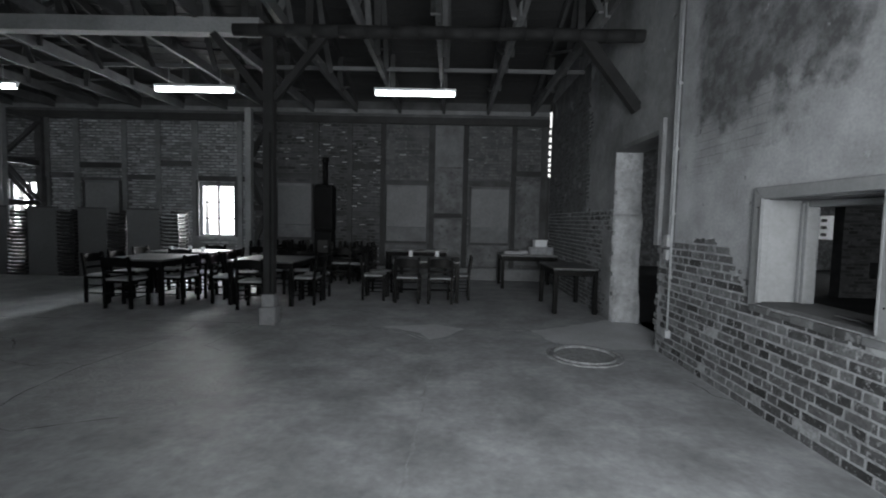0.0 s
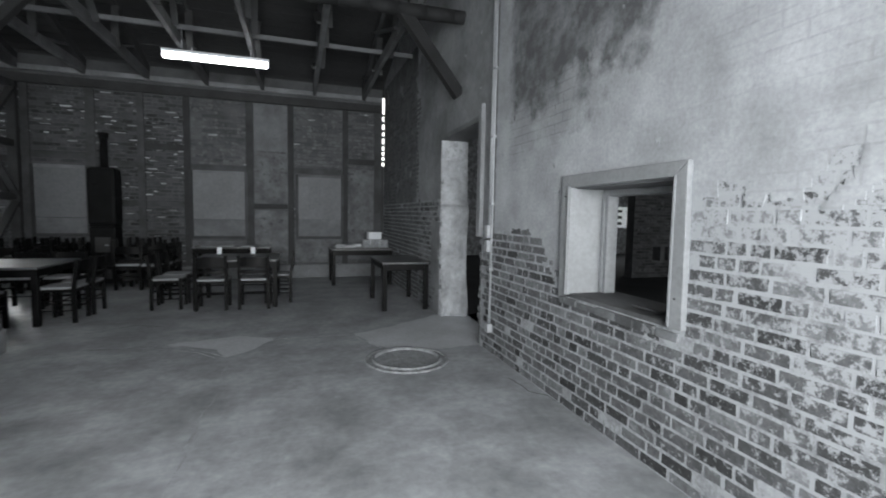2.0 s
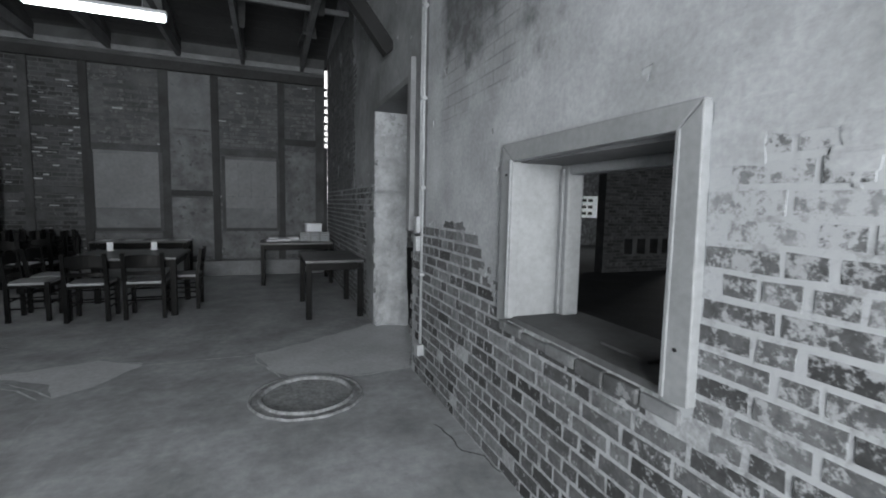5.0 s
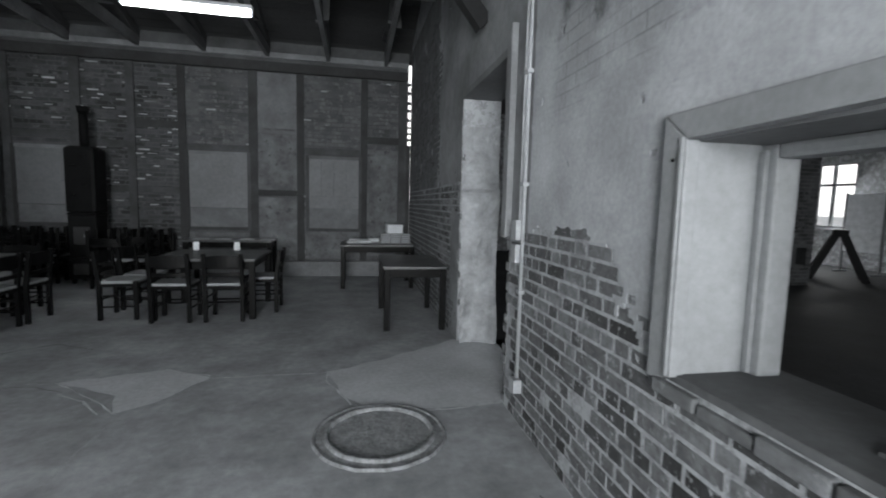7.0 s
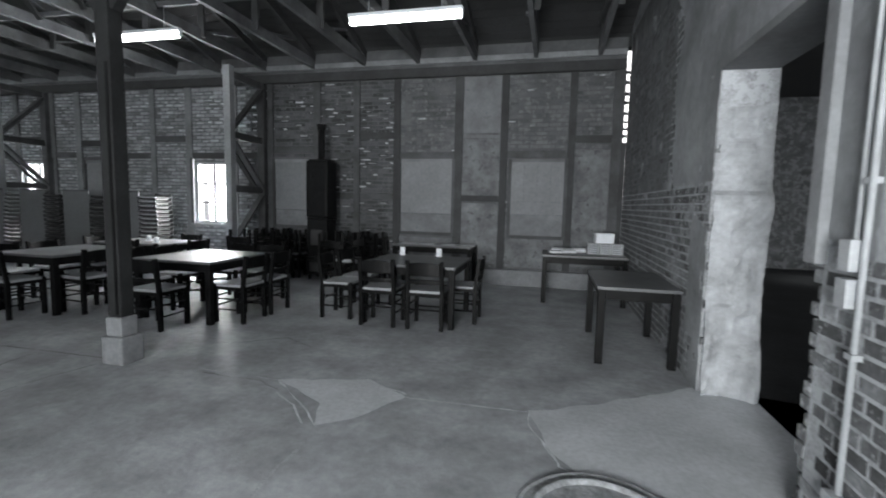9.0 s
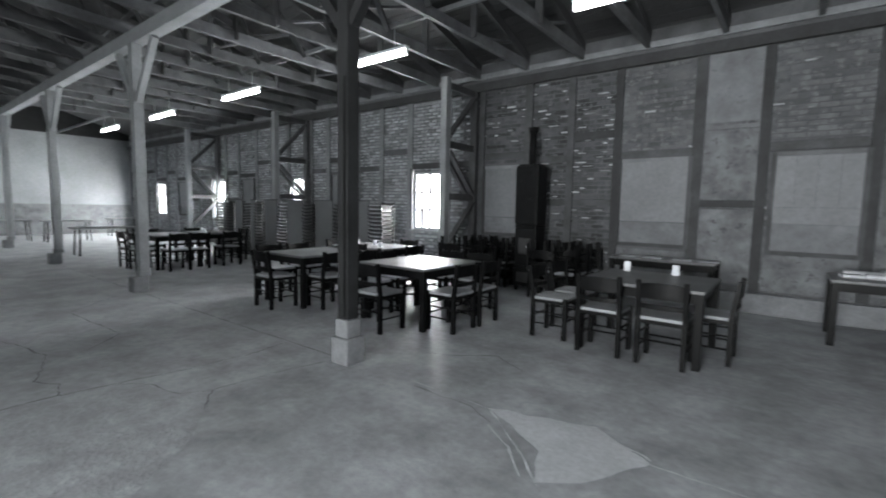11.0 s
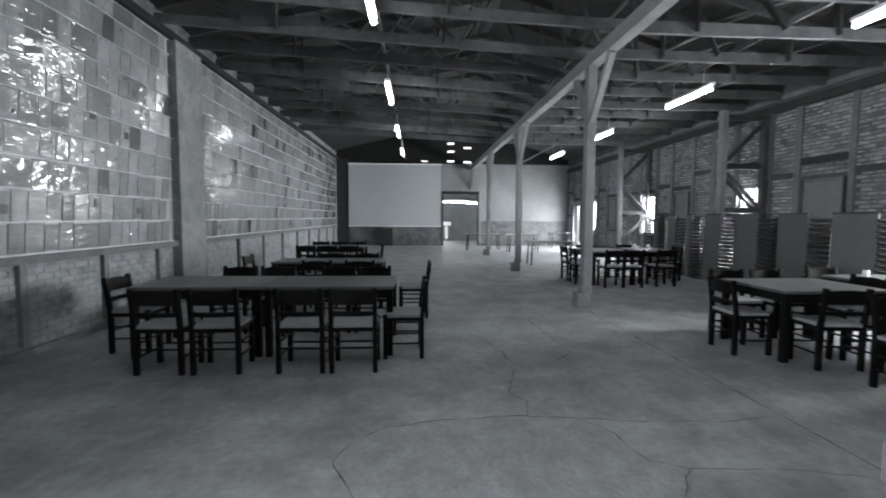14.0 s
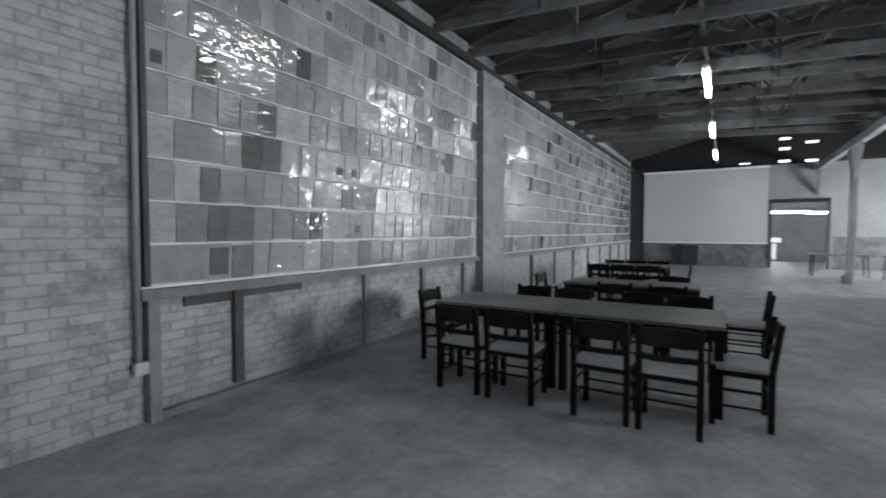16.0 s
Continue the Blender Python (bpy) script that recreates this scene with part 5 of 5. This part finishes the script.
for z, vx in ((2.08, 0.07), (1.92, -0.09), (1.62, 0.07), (1.44, -0.09)):
    part("vent", box(B(), vx - 0.045, vx + 0.045, -0.206, -0.18, z, z + 0.035, 0.004), BLACK_WOOD, st)
for a in (-1, 1):
    for b in (-1, 1):
        part("foot", box(B(), a * 0.17 - 0.025, a * 0.17 + 0.025, b * 0.15 - 0.025, b * 0.15 + 0.025, 0.0, 0.10, 0.008), IRON, st)
tagged(st, "tall black cast-iron stove with a flue pipe", "stove")


# ---- stacks of chairs along the north wall ----
def shell(rim, label):
    c = empty("stacked_chair")
    bm = B()
    n = 8
    prof = [(-0.22, 0.0), (-0.20, 0.025), (0.10, 0.012), (0.18, 0.03), (0.21, 0.09)]
    rows = []
    for k in range(n + 1):
        u = k / n * 2 - 1
        rows.append([bm.verts.new((u * 0.21, y, z + 0.025 * u * u)) for y, z in prof] + [bm.verts.new((u * 0.21, y, z + 0.025 * u * u - 0.016)) for y, z in reversed(prof)])
    m = len(rows[0])
    for k in range(n):
        for q in range(m):
            bm.faces.new((rows[k][q], rows[k][(q + 1) % m], rows[k + 1][(q + 1) % m], rows[k + 1][q]))
    bm.faces.new(rows[0])
    bm.faces.new(list(reversed(rows[n])))
    part("seat_shell", bm, GREY_SHELL, c)
    part("underframe", box(B(), -0.17, 0.17, -0.16, 0.14, -0.02, 0.012), DARK_SHELL, c, "dark steel underframe")
    part("rim", rod(B(), (-0.215, -0.2, 0.03), (0.215, -0.2, 0.03), 0.011, seg=6), rim, c)
    return tagged(c, label, "chair", "stacked shell chairs")


# The stack by the window gets pale rims: its backlight is put into colour.
SHELLS = {True: shell(STEEL, "grey shell chair nested in a stack, rim painted pale as backlit"), False: shell(DARK_SHELL, "dark grey shell chair nested in a tall stack")}
used = set()
for k, x in enumerate((-6.35, -7.62, -8.75, -9.95, -11.0, -11.75, -12.6, -13.3)):
    for j in range(18):
        m = pose(x + 0.012 * math.sin(j * 0.7 + k), 10.55 + 0.006 * j * (k % 2), 0.021 + 0.084 * j, 0, 0, 4 * math.sin(k * 3.0))
        if (k == 0) in used:
            copy_thing(SHELLS[k == 0], m)
        else:
            SHELLS[k == 0].matrix_basis = m
            used.add(k == 0)
for x0, x1 in ((-7.38, -6.62), (-8.52, -7.86), (-9.7, -9.0), (-10.75, -10.2), (-11.5, -11.22), (-12.35, -12.0), (-13.05, -12.85)):
    bb = empty("hardboard_panel", (x0 + x1) / 2, 10.42, 0)
    w = (x1 - x0) / 2
    part("board", box(B(), -w, w, -0.012, 0.012, 0.0, 1.57, 0.003), PANEL, bb)
    part("edge_strip", box(B(), -w, w, -0.016, 0.016, 1.57, 1.60, 0.003), STUD, bb)
    tagged(bb, "plain grey hardboard panel standing before the chair stacks", "panel", "hardboard panels")

# ---- floor details ----
def sheet(name, pts, mat, label, z=0.004, parent=floor):
    bm = B()
    out = []
    for i, p in enumerate(pts):
        q = pts[(i + 1) % len(pts)]
        steps = max(2, int(math.dist(p, q) / 0.07))
        for k in range(steps):
            f = k / steps
            x, y = p[0] + (q[0] - p[0]) * f, p[1] + (q[1] - p[1]) * f
            v = noise.noise_vector((x * 4, y * 4, 2))
            out.append(bm.verts.new((x + 0.045 * v.x + 0.012 * noise.noise((x * 17, y * 17, 3)), y + 0.045 * v.y + 0.012 * noise.noise((x * 17, y * 17, 8)), z)))
    bm.faces.new(out)
    bmesh.ops.triangulate(bm, faces=list(bm.faces))
    return part(name, bm, mat, parent, label)


sheet("screed_patch", [(-0.84, 6.24), (-0.12, 6.46), (0.29, 6.21), (0.02, 5.77), (-0.14, 5.61), (-0.3, 5.95)], PATCH, "pale patch of newer screed")
sheet("screed_patch", [(1.21, 6.22), (1.83, 6.59), (2.5, 7.05), (3.3, 6.95), (3.3, 5.5), (2.58, 5.45), (1.97, 5.41), (1.49, 5.52), (1.33, 5.78)], PATCH, "pale patch of newer screed, lightened for daylight at the doorway")
sheet("dusty_patch", [(-1.61, 4.18), (-1.81, 3.71), (-1.99, 3.36), (-2.31, 3.24), (-2.85, 3.0), (-3.07, 3.05), (-3.3, 3.25), (-3.4, 3.65), (-3.45, 4.28), (-3.4, 4.7), (-3.16, 4.82), (-2.78, 4.93), (-2.68, 5.11), (-2.41, 4.91), (-2.07, 4.73)], DUSTY, "paler rough patch of worn screed", z=0.0035)
sheet("screed_patch", [(-5.83 + 0.48 * math.cos(k * 0.785) * (1.2 if k % 3 else 0.9), 5.68 + 0.42 * math.sin(k * 0.785)) for k in range(8)], DUSTY, "worn pale patch of screed")


def crack(pts, width, mat, name="crack", label="dark crack in the concrete", z=0.003, rough=0.05):
    bm = B()
    line = []
    for p, q in zip(pts, pts[1:]):
        steps = max(2, int(math.dist(p, q) / 0.05))
        for k in range(steps + (q == pts[-1])):
            f = k / steps
            x, y = p[0] + (q[0] - p[0]) * f, p[1] + (q[1] - p[1]) * f
            v = noise.noise_vector((x * 3, y * 3, 5)) + 0.5 * noise.noise_vector((x * 11, y * 11, 5))
            line.append((x + rough * v.x, y + rough * v.y))
    prev = None
    for i, (x, y) in enumerate(line):
        a, b = line[max(0, i - 1)], line[min(len(line) - 1, i + 1)]
        d = Vector((b[0] - a[0], b[1] - a[1], 0)).normalized()
        w = width * max(0.08, 0.55 + 0.9 * noise.noise((x * 6, y * 6, 1))) / 2
        cur = (bm.verts.new((x - d.y * w, y + d.x * w, z)), bm.verts.new((x + d.y * w, y - d.x * w, z)))
        if prev:
            bm.faces.new((prev[0], prev[1], cur[1], cur[0]))
        prev = cur
    return part(name, bm, mat, floor, label)


crack([(-1.6, 6.27), (-0.84, 6.24)], 0.014, JOINT, "joint", "pale mortar joint in the concrete", rough=0.012)
crack([(-24, 6.2), (-12, 6.22), (-2.6, 6.25)], 0.015, CRACK, "joint", "saw-cut joint in the concrete", rough=0.01)
crack([(0.29, 6.21), (1.21, 6.22)], 0.016, JOINT, "joint", "pale mortar joint in the concrete", rough=0.01)
crack([(-0.12, 5.6), (-0.09, 4.76), (-0.15, 2.9), (-0.17, 2.4), (-0.2, -0.6)], 0.028, DUSTY, "joint", "pale mortar joint in the concrete", rough=0.05)
for pts in ([(-2.31, 3.24), (-2.85, 3.0), (-3.07, 3.05), (-3.3, 3.25), (-3.4, 3.65), (-3.45, 4.28), (-3.4, 4.7), (-3.16, 4.82), (-2.78, 4.93), (-2.68, 5.11), (-2.41, 4.91)],
            [(-3.45, 4.28), (-3.69, 4.38), (-3.93, 4.27), (-4.7, 4.5), (-5.6, 4.3)], [(-3.4, 4.7), (-3.3, 5.28), (-3.29, 5.82), (-3.35, 6.2)], [(-2.68, 5.11), (-2.62, 5.7), (-2.55, 6.1)],
            [(-1.53, 6.2), (-0.96, 6.18), (-0.69, 6.06)], [(-2.0, 6.9), (-1.4, 7.3), (-1.0, 7.1)],
            [(-4.6, 4.8), (-5.0, 5.2), (-6.6, 5.1), (-7.4, 5.9)], [(2.36, 4.35), (2.40, 4.16), (2.41, 4.0), (2.50, 3.91), (2.52, 3.74)]):
    crack(pts, 0.013, CRACK, rough=0.035, z=0.0045)

for pts in ([(-0.84, 6.25), (-0.55, 6.02), (-0.30, 5.80), (-0.14, 5.60)], [(-0.70, 6.03), (-0.45, 5.86), (-0.24, 5.62)], [(1.21, 6.22), (1.24, 5.97), (1.41, 5.55), (1.77, 5.40), (2.11, 5.36), (2.5, 5.5)],
            [(-0.12, 6.46), (0.29, 6.24)]):
    crack(pts, 0.024, JOINT, "patch_edge", "pale mortar edge of the screed patch", z=0.006, rough=0.04)

mh = empty("manhole", 1.60, 5.11, 0)
bm = B()
seg = 48
rings = [(0.425, -0.002), (0.417, 0.014), (0.405, 0.015), (0.397, 0.005), (0.356, 0.010), (0.346, 0.026), (0.333, 0.028), (0.325, 0.022), (0.318, 0.001)]
vr = []
for r, z in rings:
    rr = [r * (1 + (0.022 if r > 0.39 else 0.008) * noise.noise((i * 1.7, r * 3, 4))) for i in range(seg)]
    vr.append([bm.verts.new((rr[i] * math.cos(2 * math.pi * i / seg), rr[i] * math.sin(2 * math.pi * i / seg), z + 0.002 + 0.004 * noise.noise((r * 9, i * 0.7, 0)))) for i in range(seg)])
for a, b in zip(vr, vr[1:]):
    for i in range(seg):
        bm.faces.new((a[i], a[(i + 1) % seg], b[(i + 1) % seg], b[i]))
part("rim", bm, RIM, mh, "worn pale ring")
bm = B()
vr = [[bm.verts.new((r * math.cos(2 * math.pi * i / seg), r * math.sin(2 * math.pi * i / seg), 0.003)) for i in range(seg)] for r in (0.317, 0.24, 0.16, 0.08)]
for a, b in zip(vr, vr[1:]):
    for i in range(seg):
        bm.faces.new((a[i], a[(i + 1) % seg], b[(i + 1) % seg], b[i]))
bm.faces.new(vr[-1])
part("cover", bm, COVER, mh, "rough concrete-filled cover")
tagged(mh, "round manhole cover with a worn rim in the floor", "manhole cover")

# ---- things on tables ----
for x, y, h in ((1.45, 10.75, 0.06), (1.62, 10.55, 0.05), (1.78, 10.78, 0.07), (1.4, 10.5, 0.04), (1.66, 10.8, 0.05)):
    b = empty("paper_stack", x, y, 0.75, random.uniform(-20, 20))
    for k in range(3):
        part("booklet", box(B(), -0.1, 0.1, -0.07, 0.07, h * k / 3, h * (k + 1) / 3 - 0.002), PAPER if k % 2 else CARD, b)
    tagged(b, "small stack of booklets on the table", "paper stack", "booklet stacks")
for k in range(3):
    t = empty("letter_tray", 1.99 + 0.18 * k, 10.62, 0.75)
    for j in range(5):
        part("tray", box(B(), -0.075, 0.075, -0.12, 0.12, 0.005 + 0.035 * j, 0.016 + 0.035 * j, 0.002), PAPER, t)
    for s in (-1, 1):
        part("upright", box(B(), s * 0.08 - 0.005, s * 0.08 + 0.005, -0.1, 0.1, 0.0, 0.17), CARD, t)
    tagged(t, "pale stacked letter trays on the table", "letter tray", "letter trays")
bx = empty("box", 2.15, 10.66, 0.925, 6)
part("carton", box(B(), -0.14, 0.14, -0.1, 0.1, 0.0, 0.13, 0.006), PAPER, bx)
part("lid", box(B(), -0.145, 0.145, -0.105, 0.105, 0.12, 0.155, 0.006), PAPER, bx)
tagged(bx, "white cardboard box standing on the trays", "box")
for x in (-1.2, -0.85, -0.45, -0.1):
    tagged(part("paper", box(B(), x - 0.13, x + 0.13, 10.9, 11.1, 0.752, 0.765, 0.002), CARD), "papers lying on the side table", "papers", "loose papers")


def cup(x, y, z=0.75, r=0.035, h=0.09):
    c = empty("cup", x, y, z)
    part("body", rod(B(), (0, 0, 0), (0, 0, h), r * 0.85, r, 14), WHITE_METAL, c)
    part("saucer", rod(B(), (0, 0, 0), (0, 0, 0.008), r * 1.5, r * 1.8, 14), WHITE_METAL, c)
    return tagged(c, "white cup standing on a table", "cup", "cups")


for x, y in ((-5.6, 9.2), (-5.3, 9.35), (-4.9, 9.1), (-11.2, 8.9), (-10.9, 9.1), (-10.6, 8.7), (-11.05, 9.2)):
    cup(x, y)
for x, turn in ((-0.72, 12), (-0.19, -6)):
    m = empty("table_card", x, 9.14, 0.75, turn)
    part("front_leaf", bar(B(), (0, -0.025, 0.0), (0, -0.002, 0.115), 0.07, 0.002), PAPER, m)
    part("back_leaf", bar(B(), (0, 0.025, 0.0), (0, 0.002, 0.115), 0.07, 0.002), PAPER, m)
    tagged(m, "small folded white card standing on the dining table", "table card", "table cards")

# ---- side room ----
pier = empty("brick_pier", 9.6, 10.3, 0)
part("pier_core", cells(B(), "y", -0.3, -0.04, [-1.08, -0.47, -0.22, -0.08, 0.17, 0.31, 0.56, 0.70, 0.95, 1.08], [0.0, 0.42, 0.78, 4.4], lambda i, j: not (j == 1 and i in (1, 3, 5, 7))), DARK_MORTAR, pier)
verts, faces = [], []
for j in range(57):
    z = COURSE * j + 0.004
    x = -1.08 + (0.0 if j % 2 else 0.11)
    while x < 0.95:
        if not (0.34 < z < 0.78 and -0.6 < x < 0.9):
            b0 = len(verts)
            add_brick(verts, faces, 0, x, z, 0.19, COURSE - 0.012, 0.02)
            for k in range(b0, len(verts)):
                px, py, pz = verts[k]
                verts[k] = (min(py, 1.08), -0.31 + px, pz)
        x += 0.2
from_lists("pier_bricks", verts, faces, DARK_BRICK, pier)
tagged(pier, "sooty brick pier with four openings near its foot", "pier", kind="structure")
tr = empty("trestle", 12.3, 10.75, 0, -49)
for s in (-1, 1):
    part("leg", bar(B(), (s * 0.5, 0.25, 0.0), (s * 0.06, 0.05, 1.05), 0.14, 0.08, (0, 1, 0)), DARK_TIMBER, tr)
    part("leg", bar(B(), (s * 0.5, -0.5, 0.0), (s * 0.06, -0.3, 1.05), 0.14, 0.08, (0, 1, 0)), DARK_TIMBER, tr)
part("ridge", box(B(), -0.14, 0.14, -0.4, 0.15, 1.0, 1.14, 0.01), DARK_TIMBER, tr)
tagged(tr, "dark heavy timber trestle", "trestle")


def display_board(x, y0, y1, z0, z1, photos, mat, label):
    """A board on two posts that faces west, with small photographs (across, up) on it."""
    d = empty("display_board", x, (y0 + y1) / 2, 0)
    w = (y1 - y0) / 2
    part("panel", box(B(), -0.015, 0.015, -w, w, z0, z1, 0.004), mat, d)
    for u, v, size in photos:
        yc, zc = -w + 2 * w * u, z0 + (z1 - z0) * v
        part("photo", box(B(), -0.022, -0.012, yc - size, yc + size, zc - size * 0.7, zc + size * 0.7), DARK_CLOTH, d)
    for q in (-1, 1):
        part("post", box(B(), -0.02, 0.02, q * (w + 0.03) - 0.025, q * (w + 0.03) + 0.025, 0.0, z1 + 0.03, 0.004), TIMBER, d)
        part("foot", box(B(), -0.22, 0.22, q * (w + 0.03) - 0.03, q * (w + 0.03) + 0.03, 0.0, 0.045, 0.004), TIMBER, d)
    return tagged(d, label, "display board", "display boards of the side room")


display_board(13.9, 11.02, 11.87, 0.55, 2.0, [], CARD, "plain pale display board on posts by a window")
display_board(13.9, 9.5, 10.6, 1.2, 2.0, [(0.15, 0.3, 0.11), (0.5, 0.3, 0.1), (0.83, 0.3, 0.1), (0.45, 0.75, 0.11)], CARD, "pale board on posts with four dark photographs")
photo_board = display_board(11.2, 13.68, 14.32, 1.17, 1.88, [(a, b, 0.07) for a in (0.35, 0.65) for b in (0.2, 0.5, 0.8)], PAPER, "white board on posts with six dark photographs")
photo_board.matrix_basis = pose(11.2, 14.0, 0, 0, 0, 51)
for k, (ya, yb) in enumerate(((12.55, 13.85), (4.2, 5.4))):
    s = empty("window_%d" % (k + 6), 15.0, 0, 0)
    ym = (ya + yb) / 2
    for a, b, c, d in ((ya, ya + 0.07, 1.07, 2.95), (yb - 0.07, yb, 1.07, 2.95), (ya, yb, 2.88, 2.95), (ya, yb, 1.07, 1.14), (ym - 0.04, ym + 0.04, 1.07, 2.95), (ya, yb, 2.28, 2.36)):
        part("frame", box(B(), 0.05, 0.12, a, b, c, d, 0.003), WHITE_PAINT, s)
    part("window_sill", box(B(), -0.1, 0.1, ya - 0.05, yb + 0.05, 1.02, 1.07, 0.005), WHITE_PAINT, s)
    tagged(s, "white cross-bar window of the side room", "window", "side room windows", "structure")
tagged(part("rafter_beam", bar(B(), (XE + 0.4, 8.5, 3.6), (15, 8.5, 3.6), 0.2, 0.25), DARK_TIMBER), "dark ceiling beam of the side room", "beam", kind="structure")

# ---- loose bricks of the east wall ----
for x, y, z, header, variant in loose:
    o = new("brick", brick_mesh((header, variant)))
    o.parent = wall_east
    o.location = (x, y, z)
